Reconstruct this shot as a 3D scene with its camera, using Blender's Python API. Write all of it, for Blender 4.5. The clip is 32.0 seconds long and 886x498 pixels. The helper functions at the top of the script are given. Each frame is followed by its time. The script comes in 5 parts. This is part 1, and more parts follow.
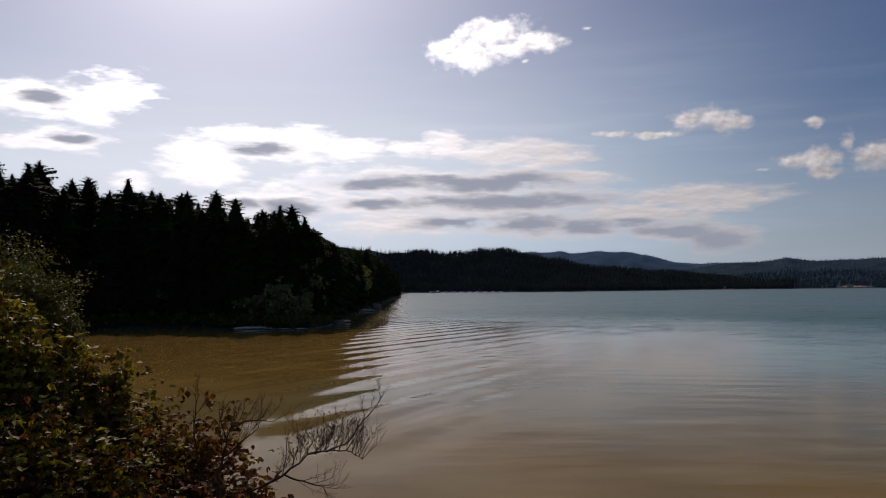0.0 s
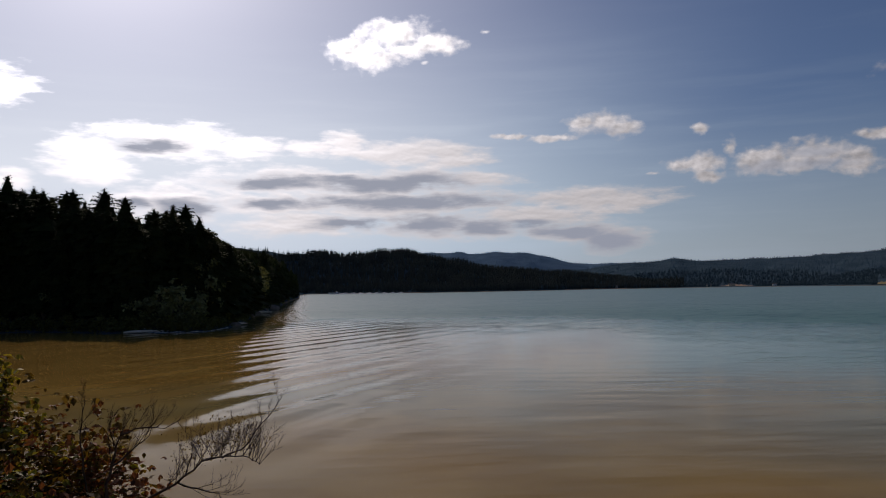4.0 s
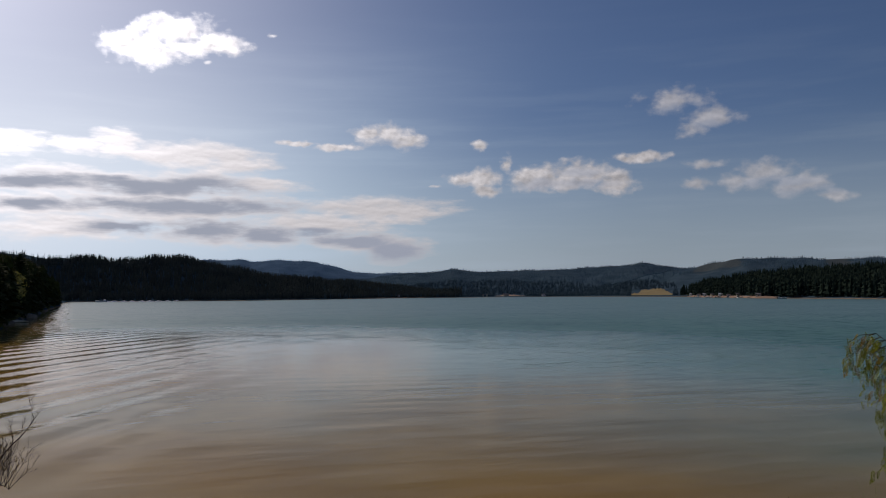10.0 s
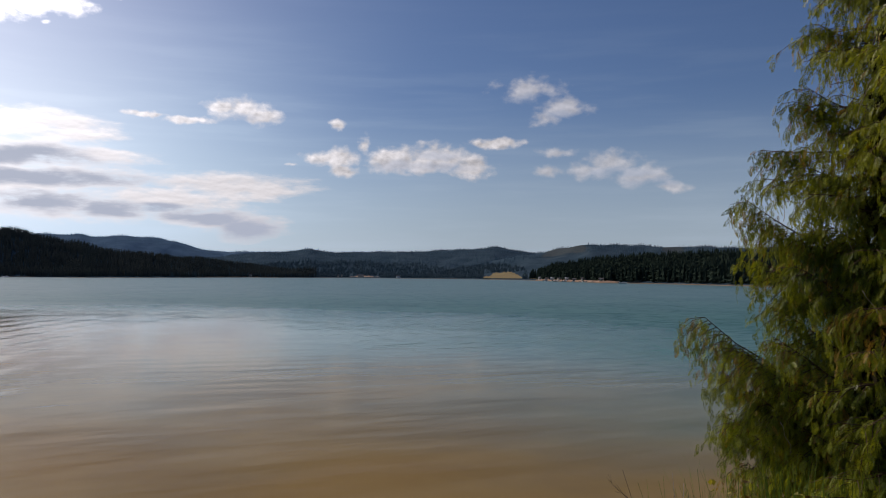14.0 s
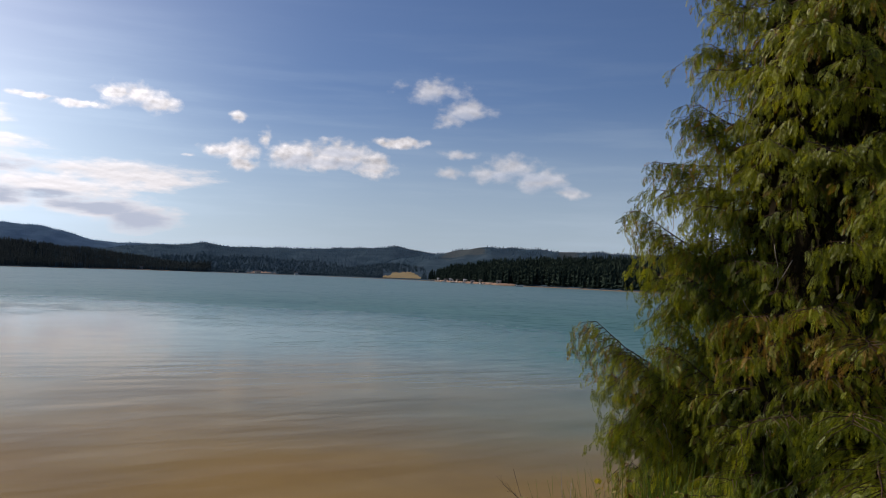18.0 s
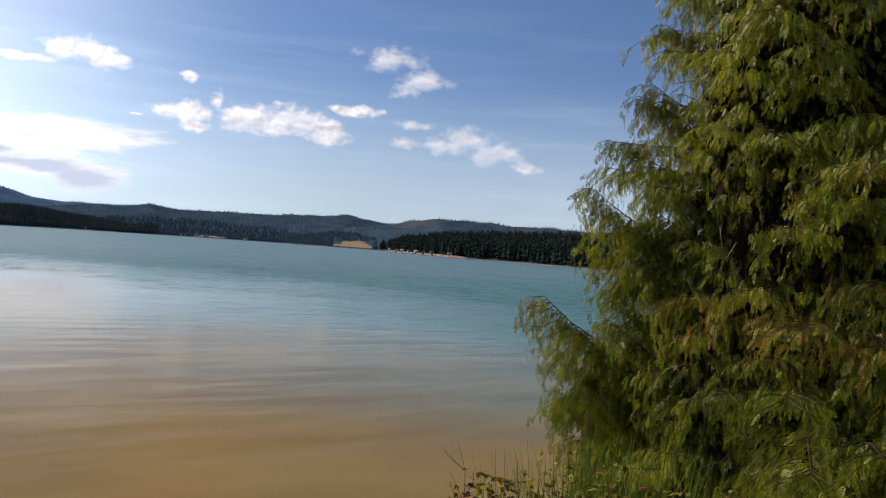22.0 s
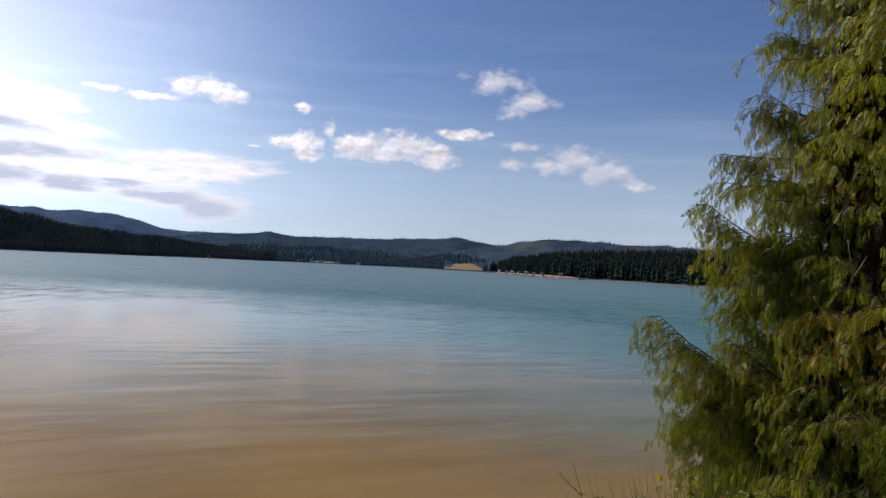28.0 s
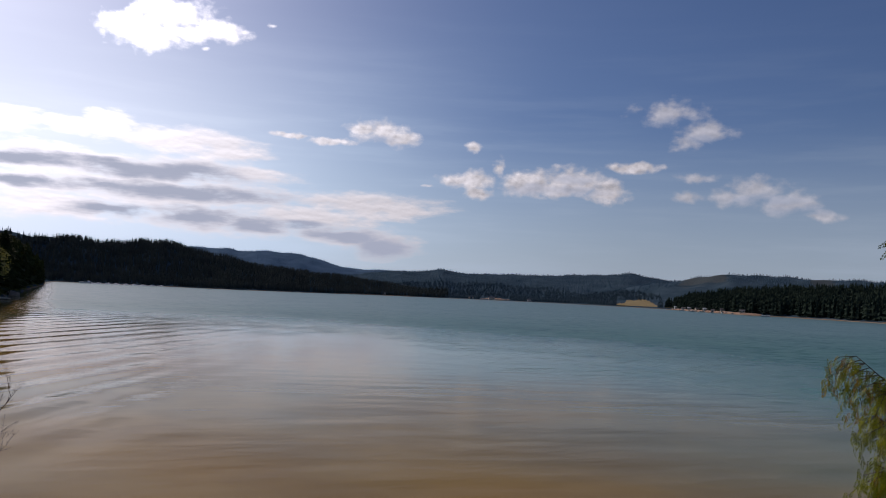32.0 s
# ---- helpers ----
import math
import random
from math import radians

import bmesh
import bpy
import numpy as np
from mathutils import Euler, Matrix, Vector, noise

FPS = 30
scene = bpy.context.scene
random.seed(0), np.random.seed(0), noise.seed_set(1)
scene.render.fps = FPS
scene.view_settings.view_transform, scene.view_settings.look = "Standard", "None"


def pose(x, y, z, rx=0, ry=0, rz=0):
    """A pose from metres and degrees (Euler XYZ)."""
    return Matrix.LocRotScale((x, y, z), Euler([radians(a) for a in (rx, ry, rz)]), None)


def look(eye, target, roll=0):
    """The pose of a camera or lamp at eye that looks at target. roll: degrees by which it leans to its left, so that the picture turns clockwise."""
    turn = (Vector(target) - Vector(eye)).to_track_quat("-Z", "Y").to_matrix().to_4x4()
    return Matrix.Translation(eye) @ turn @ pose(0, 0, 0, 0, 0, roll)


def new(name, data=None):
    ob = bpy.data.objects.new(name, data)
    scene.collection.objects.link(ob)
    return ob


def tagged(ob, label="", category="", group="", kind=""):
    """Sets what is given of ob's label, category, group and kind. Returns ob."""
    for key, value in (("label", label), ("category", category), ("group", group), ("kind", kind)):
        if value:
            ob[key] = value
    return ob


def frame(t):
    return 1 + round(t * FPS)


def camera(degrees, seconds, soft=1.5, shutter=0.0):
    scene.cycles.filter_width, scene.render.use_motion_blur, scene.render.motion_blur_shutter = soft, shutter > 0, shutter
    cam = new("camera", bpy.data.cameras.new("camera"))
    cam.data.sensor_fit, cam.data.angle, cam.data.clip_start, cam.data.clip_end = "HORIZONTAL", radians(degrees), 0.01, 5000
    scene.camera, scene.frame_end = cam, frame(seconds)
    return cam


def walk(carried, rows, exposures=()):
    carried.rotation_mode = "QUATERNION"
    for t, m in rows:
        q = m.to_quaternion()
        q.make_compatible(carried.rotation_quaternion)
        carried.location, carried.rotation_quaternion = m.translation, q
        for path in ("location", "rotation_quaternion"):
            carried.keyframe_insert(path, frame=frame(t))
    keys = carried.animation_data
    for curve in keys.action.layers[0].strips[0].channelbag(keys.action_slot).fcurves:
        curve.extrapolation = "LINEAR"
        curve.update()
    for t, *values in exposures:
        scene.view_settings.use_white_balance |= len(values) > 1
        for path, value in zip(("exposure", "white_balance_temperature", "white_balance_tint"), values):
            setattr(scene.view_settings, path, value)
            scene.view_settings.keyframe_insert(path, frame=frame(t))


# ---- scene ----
EXPOSURES = [(0.0, -1.58, 6950, 22), (6.0, -1.60, 6900, 21), (9.0, -1.56, 6850, 21), (10.0, -1.46, 6850, 20), (11.0, -1.32, 6850, 20), (12.0, -1.22, 6850, 20), (13.0, -1.08, 6850, 20), (14.0, -1.03, 6800, 20), (17.0, -0.86, 6800, 19), (19.0, -0.72, 6800, 20), (20.0, -0.58, 6800, 20), (24.5, -0.38, 6700, 18), (28.0, -0.60, 6650, 22), (30.0, -0.98, 6650, 23), (32.0, -1.2, 6650, 24)]
cam = camera(56.0, 32.0, soft=1.0)
EYE_Z = 6.0
PATH = [  # seconds, pitch, roll, yaw
    (0.0, 2.80, 0.53, 0.00),
    (0.5, 2.73, 0.45, -0.85),
    (1.0, 2.85, 0.90, -1.39),
    (1.5, 2.83, 1.20, -2.39),
    (2.0, 2.99, 1.11, -3.34),
    (2.5, 2.90, 1.37, -4.40),
    (3.0, 2.88, 0.96, -4.94),
    (3.5, 2.85, 0.82, -5.83),
    (5.5, 2.49, 1.33, -10.33),
    (6.0, 2.57, 1.41, -11.55),
    (6.5, 2.32, 1.60, -12.67),
    (7.0, 2.16, 1.73, -13.25),
    (7.5, 2.16, 1.18, -14.34),
    (8.0, 2.05, 1.22, -14.74),
    (8.5, 2.41, 1.35, -15.44),
    (9.0, 2.81, 0.59, -16.32),
    (9.5, 3.43, 0.38, -19.36),
    (10.0, 3.20, 0.52, -21.69),
    (10.5, 3.21, 0.52, -24.13),
    (11.0, 2.98, 0.53, -24.65),
    (11.5, 2.55, -0.09, -26.01),
    (12.0, 2.37, -0.03, -28.09),
    (12.5, 2.18, 0.37, -30.03),
    (13.0, 2.14, 0.00, -30.30),
    (13.5, 1.90, -0.16, -30.61),
    (14.0, 1.89, -0.38, -31.64),
    (14.5, 1.89, -0.50, -33.50),
    (16.5, 2.99, -1.93, -35.73),
    (17.0, 2.51, -2.57, -36.15),
    (17.5, 2.36, -2.18, -37.60),
    (18.0, 2.00, -2.00, -38.56),
    (18.5, 1.46, -2.09, -39.11),
    (19.0, -0.84, -3.42, -37.33),
    (19.5, -0.64, -3.44, -40.04),
    (20.0, 0.35, -3.35, -40.62),
    (20.5, -0.35, -4.16, -40.28),
    (21.0, -0.16, -4.03, -40.53),
    (21.5, -0.11, -4.20, -40.80),
    (22.0, 0.19, -3.86, -41.93),
    (22.5, 0.27, -3.91, -41.63),
    (23.0, 0.48, -3.17, -42.44),
    (23.5, 0.12, -3.34, -42.70),
    (24.0, 0.32, -3.37, -42.96),
    (24.5, 0.44, -3.23, -42.50),
    (26.5, 0.88, -3.46, -39.89),
    (27.0, 0.87, -3.66, -38.58),
    (27.5, 0.88, -3.65, -36.58),
    (28.0, 1.25, -2.73, -34.35),
    (28.5, 1.31, -2.71, -32.54),
    (29.0, 1.49, -2.97, -30.44),
    (29.5, 1.49, -3.10, -29.01),
    (30.0, 1.55, -3.56, -27.28),
    (30.5, 2.36, -3.16, -25.81),
    (31.0, 2.69, -2.19, -24.80),
    (31.5, 3.35, -2.35, -23.60),
    (32.0, 3.22, -2.58, -22.66),
]
walk(cam, [(t, pose(0, 0, EYE_Z, 90 + p, r, y)) for t, p, r, y in PATH], EXPOSURES)

# ---- light ----
CLOUD_LIGHT, GLARE = 15.5, 15.5
SUN_AZ, SUN_EL = 15.0, 30.0          # degrees left of +Y, and up


def heading(az, el=0.0):
    """Unit vector az degrees left of +Y and el degrees up."""
    a, e = radians(az), radians(el)
    return Vector((-math.sin(a) * math.cos(e), math.cos(a) * math.cos(e), math.sin(e)))


def at(az, r, z=0.0):
    """Point r metres out on the ground plan, az degrees left of +Y, at height z."""
    d = heading(az)
    return Vector((d.x * r, d.y * r, z))


def sight(az, el, r):
    """Point at plan distance r seen from the eye under elevation el."""
    return at(az, r, EYE_Z + r * math.tan(radians(el)))


sun = new("sun", bpy.data.lights.new("sun", "SUN"))
sun.data.energy, sun.data.angle, sun.data.color = 5.0, radians(0.6), (1.0, 0.93, 0.82)
sun.matrix_world = look((0, 0, 0), -heading(SUN_AZ, SUN_EL))


class Nodes:
    """Short hand for building node trees."""

    def __init__(self, tree):
        self.tree = tree
        tree.nodes.clear()

    def add(self, kind, inputs=(), operation=None):
        n = self.tree.nodes.new(kind)
        if operation:
            n.operation = operation
        for k, v in dict(inputs).items():
            if isinstance(v, bpy.types.NodeSocket):
                self.tree.links.new(v, n.inputs[k])
            else:
                n.inputs[k].default_value = v
        return n

    def math(self, op, a, b=0.0, c=0.0, clamp=False):
        n = self.add("ShaderNodeMath", {0: a, 1: b, 2: c}, op)
        n.use_clamp = clamp
        return n.outputs[0]

    def smooth(self, x, lo, hi, a=0.0, b=1.0):
        n = self.add("ShaderNodeMapRange", {0: x, 1: lo, 2: hi, 3: a, 4: b})
        n.interpolation_type = "SMOOTHSTEP"
        return n.outputs[0]

    def mix(self, f, a, b, blend="MIX"):
        n = self.add("ShaderNodeMix")
        n.data_type, n.blend_type = "RGBA", blend
        for i, v in ((0, f), (6, a), (7, b)):
            if isinstance(v, bpy.types.NodeSocket):
                self.tree.links.new(v, n.inputs[i])
            else:
                n.inputs[i].default_value = v if i == 0 else (*v, 1.0)
        return n.outputs[2]

    def noise(self, vec, scale, detail=4.0, rough=0.55, out=0, dist=0.0):
        return self.add("ShaderNodeTexNoise", {"Vector": vec, "Scale": scale, "Detail": detail, "Roughness": rough, "Distortion": dist}).outputs[out]


# clouds as clusters of ellipses: heading, elevation, half width, half height, in degrees
HIGH = [(-5.0, 16.30, 1.6, 0.55), (-3.9, 17.30, 2.4, 0.80), (-6.7, 16.70, 1.6, 0.65), (-1.2, 16.10, 1.65, 0.95), (-2.4, 15.50, 1.9, 0.6)]
FAIR = [
    (-17.8, 11.0, 1.55, 0.66), (-19.2, 10.5, 1.1, 0.44), (-16.7, 11.1, 0.95, 0.44), (-11.9, 10.3, 1.3, 0.17), (-14.4, 10.1, 1.5, 0.24), (-24.3, 10.2, 0.5, 0.34),
    (-24.1, 8.0, 1.6, 0.53), (-24.8, 7.1, 0.92, 0.38), (-26.1, 8.9, 0.43, 0.61), (-28.3, 7.9, 1.9, 0.84), (-31.2, 8.1, 2.3, 0.84), (-33.5, 7.5, 1.25, 0.69), (-29.8, 7.6, 2.6, 0.5),
    (-35.1, 9.1, 1.5, 0.31),
]
FAINT = [
    (-37.6, 12.7, 2.1, 0.72), (-39.9, 11.5, 1.6, 0.67), (-38.6, 10.8, 0.9, 0.5), (-10.2, 17.4, 0.3, 0.12), (-5.8, 15.3, 0.3, 0.14), (-21.2, 7.5, 0.35, 0.1), (-39.4, 8.5, 1.2, 0.3), (-38.8, 7.2, 1.1, 0.34),
    (-43.0, 7.7, 1.8, 0.83), (-45.0, 6.9, 1.7, 0.75), (-47.0, 6.1, 1.2, 0.37), (-41.5, 7.3, 1.4, 0.53),
    (60.0, 14.0, 9.0, 1.8), (95.0, 10.0, 14.0, 1.6), (140.0, 17.0, 10.0, 2.2), (-95.0, 12.0, 9.0, 1.2), (-140.0, 9.0, 12.0, 1.4), (178.0, 13.0, 9.0, 1.6),
]
BANK = [
    (11.0, 9.85, 4.1, 1.0), (16.1, 8.55, 2.4, 1.4), (6.4, 9.65, 2.4, 0.65), (-0.4, 9.95, 1.4, 0.76), (-4.3, 9.35, 3.8, 0.84), (-7.4, 8.95, 2.3, 0.91), (-9.3, 7.55, 2.2, 0.42), (2.3, 9.65, 1.5, 0.5),
    (4.5, 7.35, 4.9, 0.85), (-3.3, 7.35, 5.9, 0.85), (5.2, 5.95, 3.2, 0.77), (-3.3, 5.85, 8.4, 0.95), (2.1, 4.55, 4.4, 0.75), (-6.0, 4.55, 3.6, 0.8), (-10.0, 4.15, 2.4, 0.7), (11.7, 5.95, 3.3, 1.0),
    (20.5, 7.05, 1.1, 0.5), (-13.2, 4.75, 4.2, 0.85), (-16.7, 5.85, 4.2, 0.8),
]
BANK_EDGE = [(-15.7, 3.85, 3.3, 0.56), (-18.4, 3.25, 2.4, 0.75), (-19.3, 5.65, 1.8, 0.55), (26.1, 11.85, 2.6, 0.95), (21.3, 12.65, 1.8, 1.05), (23.5, 11.75, 2.0, 0.9), (24.4, 9.65, 1.8, 0.7), (27.0, 9.15, 1.6, 0.27)]
# shaded undersides of the thick clouds, in the same measures
GREYS = [
    (12.3, 9.60, 2.3, 0.36), (4.8, 7.35, 3.0, 0.44), (-3.3, 7.30, 4.7, 0.46), (-4.1, 5.95, 5.8, 0.42), (4.9, 5.95, 2.0, 0.32), (-0.6, 4.55, 2.2, 0.36), (-6.0, 4.55, 2.4, 0.5), (-9.9, 4.15, 1.8, 0.42),
    (-15.6, 3.85, 2.2, 0.34), (-18.4, 3.10, 2.0, 0.55), (10.6, 5.70, 1.9, 0.46), (25.6, 12.00, 1.1, 0.45), (23.9, 9.75, 1.05, 0.3), (-12.8, 4.30, 1.5, 0.24), (13.2, 5.80, 0.8, 0.34),
]
FAIR_GREYS = [(-28.5, 7.5, 1.6, 0.33), (-31.0, 8.3, 1.5, 0.26), (-31.8, 7.5, 1.6, 0.3), (-43.5, 7.1, 1.9, 0.28), (-45.9, 6.4, 1.7, 0.28), (-37.8, 12.2, 1.4, 0.26), (-39.6, 10.95, 0.9, 0.26), (-18.0, 10.4, 1.1, 0.22)]
world = bpy.data.worlds.new("sky")
scene.world = world
world.use_nodes = True
w = Nodes(world.node_tree)
direction = w.add("ShaderNodeTexCoord").outputs["Generated"]
xyz = w.add("ShaderNodeSeparateXYZ", {0: direction}).outputs
air = w.add("ShaderNodeTexSky")
air.sky_type, air.sun_disc, air.sun_elevation, air.sun_rotation = "NISHITA", False, radians(SUN_EL), radians(-SUN_AZ)
air.air_density, air.dust_density, air.ozone_density, air.altitude = 1.0, 0.5, 4.0, 120.0
sky = air.outputs[0]
az_deg = w.math("MULTIPLY", w.math("ARCTAN2", w.math("MULTIPLY", xyz[0], -1.0), xyz[1]), 57.29578)
el_deg = w.math("MULTIPLY", w.math("ARCSINE", xyz[2]), 57.29578)
plan = w.add("ShaderNodeCombineXYZ", {0: az_deg, 1: el_deg}).outputs[0]


def scaled(vec, by):
    return w.add("ShaderNodeVectorMath", {0: vec, 1: by}, operation="MULTIPLY").outputs[0]


def warp(vec, scale, by):
    """The plan shifted by noise, so that outlines turn uneven."""
    shift = w.add("ShaderNodeVectorMath", {0: w.noise(vec, scale, 3.0, 0.55, out=1), 1: (-0.5, -0.5, -0.5)}, operation="ADD").outputs[0]
    return w.add("ShaderNodeVectorMath", {0: shift, 1: by, 2: plan}, operation="MULTIPLY_ADD").outputs[0]


def field(blobs, where):
    """Distance to the nearest of several ellipses, 1 on its rim."""
    nearest = None
    for a, e, wide, tall in blobs:
        off = w.add("ShaderNodeVectorMath", {0: where, 1: (1 / wide, 1 / tall, 0), 2: (-a / wide, -e / tall, 0)}, operation="MULTIPLY_ADD").outputs[0]
        reach = w.add("ShaderNodeVectorMath", {0: off}, operation="LENGTH").outputs["Value"]
        nearest = reach if nearest is None else w.math("MINIMUM", nearest, reach)
    return nearest


# low bank of cloud in long lenses; small heaped clouds with knobbly rims
layered, heaped = scaled(plan, (0.24, 1.0, 1.0)), scaled(plan, (0.75, 1.0, 1.0))
grain_layered, grain_heaped = w.noise(layered, 1.0, 6.0, 0.60), w.noise(heaped, 0.95, 4.0, 0.48)
lift_heaped = w.noise(w.add("ShaderNodeVectorMath", {0: heaped, 1: (0.10, 0.22, 0.0)}, operation="ADD").outputs[0], 0.95, 4.0, 0.48)
lift_layered = w.noise(w.add("ShaderNodeVectorMath", {0: layered, 1: (0.02, 0.16, 0.0)}, operation="ADD").outputs[0], 1.0, 6.0, 0.60)
fluff = w.math("MULTIPLY", w.math("SUBTRACT", w.noise(heaped, 2.1, 3.5, 0.5), 0.5), 0.9)
shreds = w.math("MULTIPLY", w.math("SUBTRACT", w.noise(scaled(plan, (0.42, 1.0, 1.0)), 2.0, 5.0, 0.55), 0.5), 0.9)
streak = scaled(plan, (0.10, 1.0, 1.0))
wisp = w.noise(streak, 0.85, 4.0, 0.55)
in_layers, in_heaps = warp(layered, 1.1, (3.2, 0.9, 0.0)), warp(heaped, 0.9, (1.1, 0.7, 0.0))
cover_bank = w.smooth(w.math("ADD", w.math("SUBTRACT", 1.54, field(BANK + BANK_EDGE, in_layers)), w.math("MULTIPLY_ADD", w.math("SUBTRACT", grain_layered, 0.5), 2.6, shreds)), 0.0, 1.05)
cover_fair = w.smooth(w.math("ADD", w.math("SUBTRACT", 1.46, field(HIGH + FAIR, in_heaps)), w.math("MULTIPLY_ADD", w.math("SUBTRACT", grain_heaped, 0.5), 2.0, fluff)), 0.0, 1.0)
cover_faint = w.math("MULTIPLY", w.smooth(w.math("ADD", w.math("SUBTRACT", 1.36, field(FAINT, in_heaps)), w.math("MULTIPLY_ADD", w.math("SUBTRACT", grain_heaped, 0.5), 2.2, fluff)), 0.0, 1.2), 0.70)
cover_heaps = w.math("MAXIMUM", cover_fair, cover_faint)
cover = w.math("MAXIMUM", cover_bank, cover_heaps)
to_sun = w.add("ShaderNodeVectorMath", {0: direction, 1: tuple(heading(SUN_AZ, SUN_EL))}, operation="DOT_PRODUCT").outputs["Value"]
facing = w.math("MAXIMUM", to_sun, 0.0)
near_sun = w.math("POWER", facing, 26.0)
core_bank = w.smooth(w.math("ADD", field(GREYS, in_layers), w.math("MULTIPLY_ADD", w.math("SUBTRACT", grain_layered, 0.5), -2.4, w.math("MULTIPLY", shreds, -0.7))), 1.75, 0.45, 0.0, 0.95)
core_fair = w.smooth(w.math("ADD", field(FAIR_GREYS, in_heaps), w.math("MULTIPLY_ADD", w.math("SUBTRACT", grain_heaped, 0.5), -2.0, w.math("MULTIPLY", fluff, -0.6))), 1.7, 0.4, 0.0, 0.58)
core = w.math("MAXIMUM", core_bank, core_fair)
relief = w.math("ADD", w.math("MULTIPLY", w.math("SUBTRACT", grain_layered, lift_layered), w.math("MULTIPLY", cover_bank, 0.9)), w.math("MULTIPLY_ADD", w.math("SUBTRACT", grain_heaped, lift_heaped), w.math("MULTIPLY", cover_heaps, 2.0), 1.0))
veil = w.math("ADD", w.math("MULTIPLY", w.smooth(wisp, 0.42, 0.75), w.smooth(el_deg, 22.0, 3.0, 0.0, 0.16)), w.smooth(el_deg, 13.0, 0.0, 0.0, 0.75))
lit = w.math("MULTIPLY", w.math("MULTIPLY", w.math("MULTIPLY_ADD", near_sun, 110.0, CLOUD_LIGHT), relief), w.smooth(facing, 0.58, 0.93, 0.72, 1.15))
edge_light = w.add("ShaderNodeVectorMath", {0: (0.94, 0.985, 1.02), "Scale": lit}, operation="SCALE").outputs[0]
core_light = w.add("ShaderNodeVectorMath", {0: (0.50, 0.60, 0.74), "Scale": w.math("MULTIPLY_ADD", near_sun, 8.0, CLOUD_LIGHT)}, operation="SCALE").outputs[0]
cloud_light = w.mix(core, edge_light, core_light)
glare = w.add("ShaderNodeVectorMath", {0: (0.98, 0.985, 0.98), "Scale": w.math("MULTIPLY", w.math("ADD", w.math("POWER", facing, 14.0), w.math("MULTIPLY", w.math("POWER", facing, 90.0), 1.0)), GLARE)}, operation="SCALE").outputs[0]
clear = w.add("ShaderNodeVectorMath", {0: sky, 1: (0.83, 0.965, 1.15)}, operation="MULTIPLY").outputs[0]
hazy = w.add("ShaderNodeVectorMath", {0: clear, 1: glare}, operation="ADD").outputs[0]
haze_light = w.add("ShaderNodeVectorMath", {0: (7.3, 9.7, 11.6), "Scale": w.smooth(facing, 0.55, 1.0, 0.95, 2.0)}, operation="SCALE").outputs[0]
sun_haze = w.add("ShaderNodeVectorMath", {0: (1.0, 0.80, 0.66), "Scale": w.smooth(facing, 0.80, 0.97, 0.0, 7.0)}, operation="SCALE").outputs[0]
haze_light = w.add("ShaderNodeVectorMath", {0: haze_light, 1: sun_haze}, operation="ADD").outputs[0]
veil = w.math("ADD", veil, w.math("MULTIPLY", w.smooth(facing, 0.70, 0.96, 0.0, 0.85), w.smooth(el_deg, 20.0, 6.0)), clamp=True)
veiled = w.mix(veil, hazy, haze_light)
total = w.mix(cover, veiled, cloud_light)
back = w.add("ShaderNodeBackground", {0: total, 1: 0.10})
w.add("ShaderNodeOutputWorld", {0: back.outputs[0]})


# ---- materials ----
def material(name, a, b, scale=4.0, fine=40.0, rough=0.85, bump=0.3, leafy=0.0, metal=0.0, island=0.0, spec=0.3, depth=0.02):
    """Two-scale mottled surface from colour a to colour b; leafy: share of light let through; island: spread of tone per leaf or piece."""
    m = bpy.data.materials.new(name)
    m.use_nodes = True
    n = Nodes(m.node_tree)
    where = n.add("ShaderNodeTexCoord").outputs["Object"]
    big, small = n.noise(where, scale, 4.0), n.noise(where, fine, 5.0)
    f = n.math("ADD", n.math("MULTIPLY", big, 0.6), n.math("MULTIPLY", small, 0.4))
    col = n.mix(n.smooth(f, 0.34, 0.66), a, b)
    if island:
        tone = n.add("ShaderNodeNewGeometry").outputs["Random Per Island"]
        col = n.mix(1.0, col, n.add("ShaderNodeCombineColor", {0: n.math("MULTIPLY_ADD", tone, island * 1.15, 1.0 - island * 0.5),
                    1: n.math("MULTIPLY_ADD", tone, island, 1.0 - island * 0.5), 2: n.math("MULTIPLY_ADD", tone, island * 0.7, 1.0 - island * 0.4)}).outputs[0], "MULTIPLY")
    p = n.add("ShaderNodeBsdfPrincipled", {"Base Color": col, "Roughness": rough, "Metallic": metal, "Specular IOR Level": spec})
    if bump:
        bn = n.add("ShaderNodeBump", {"Strength": bump, "Distance": depth, "Height": small})
        m.node_tree.links.new(bn.outputs[0], p.inputs["Normal"])
    out = p.outputs[0]
    if leafy:
        tr = n.add("ShaderNodeBsdfTranslucent", {0: n.mix(1.0, col, (1.25, 1.15, 0.5), "MULTIPLY")})
        out = n.add("ShaderNodeMixShader", {0: leafy, 1: out, 2: tr.outputs[0]}).outputs[0]
    n.add("ShaderNodeOutputMaterial", {0: out})
    return m


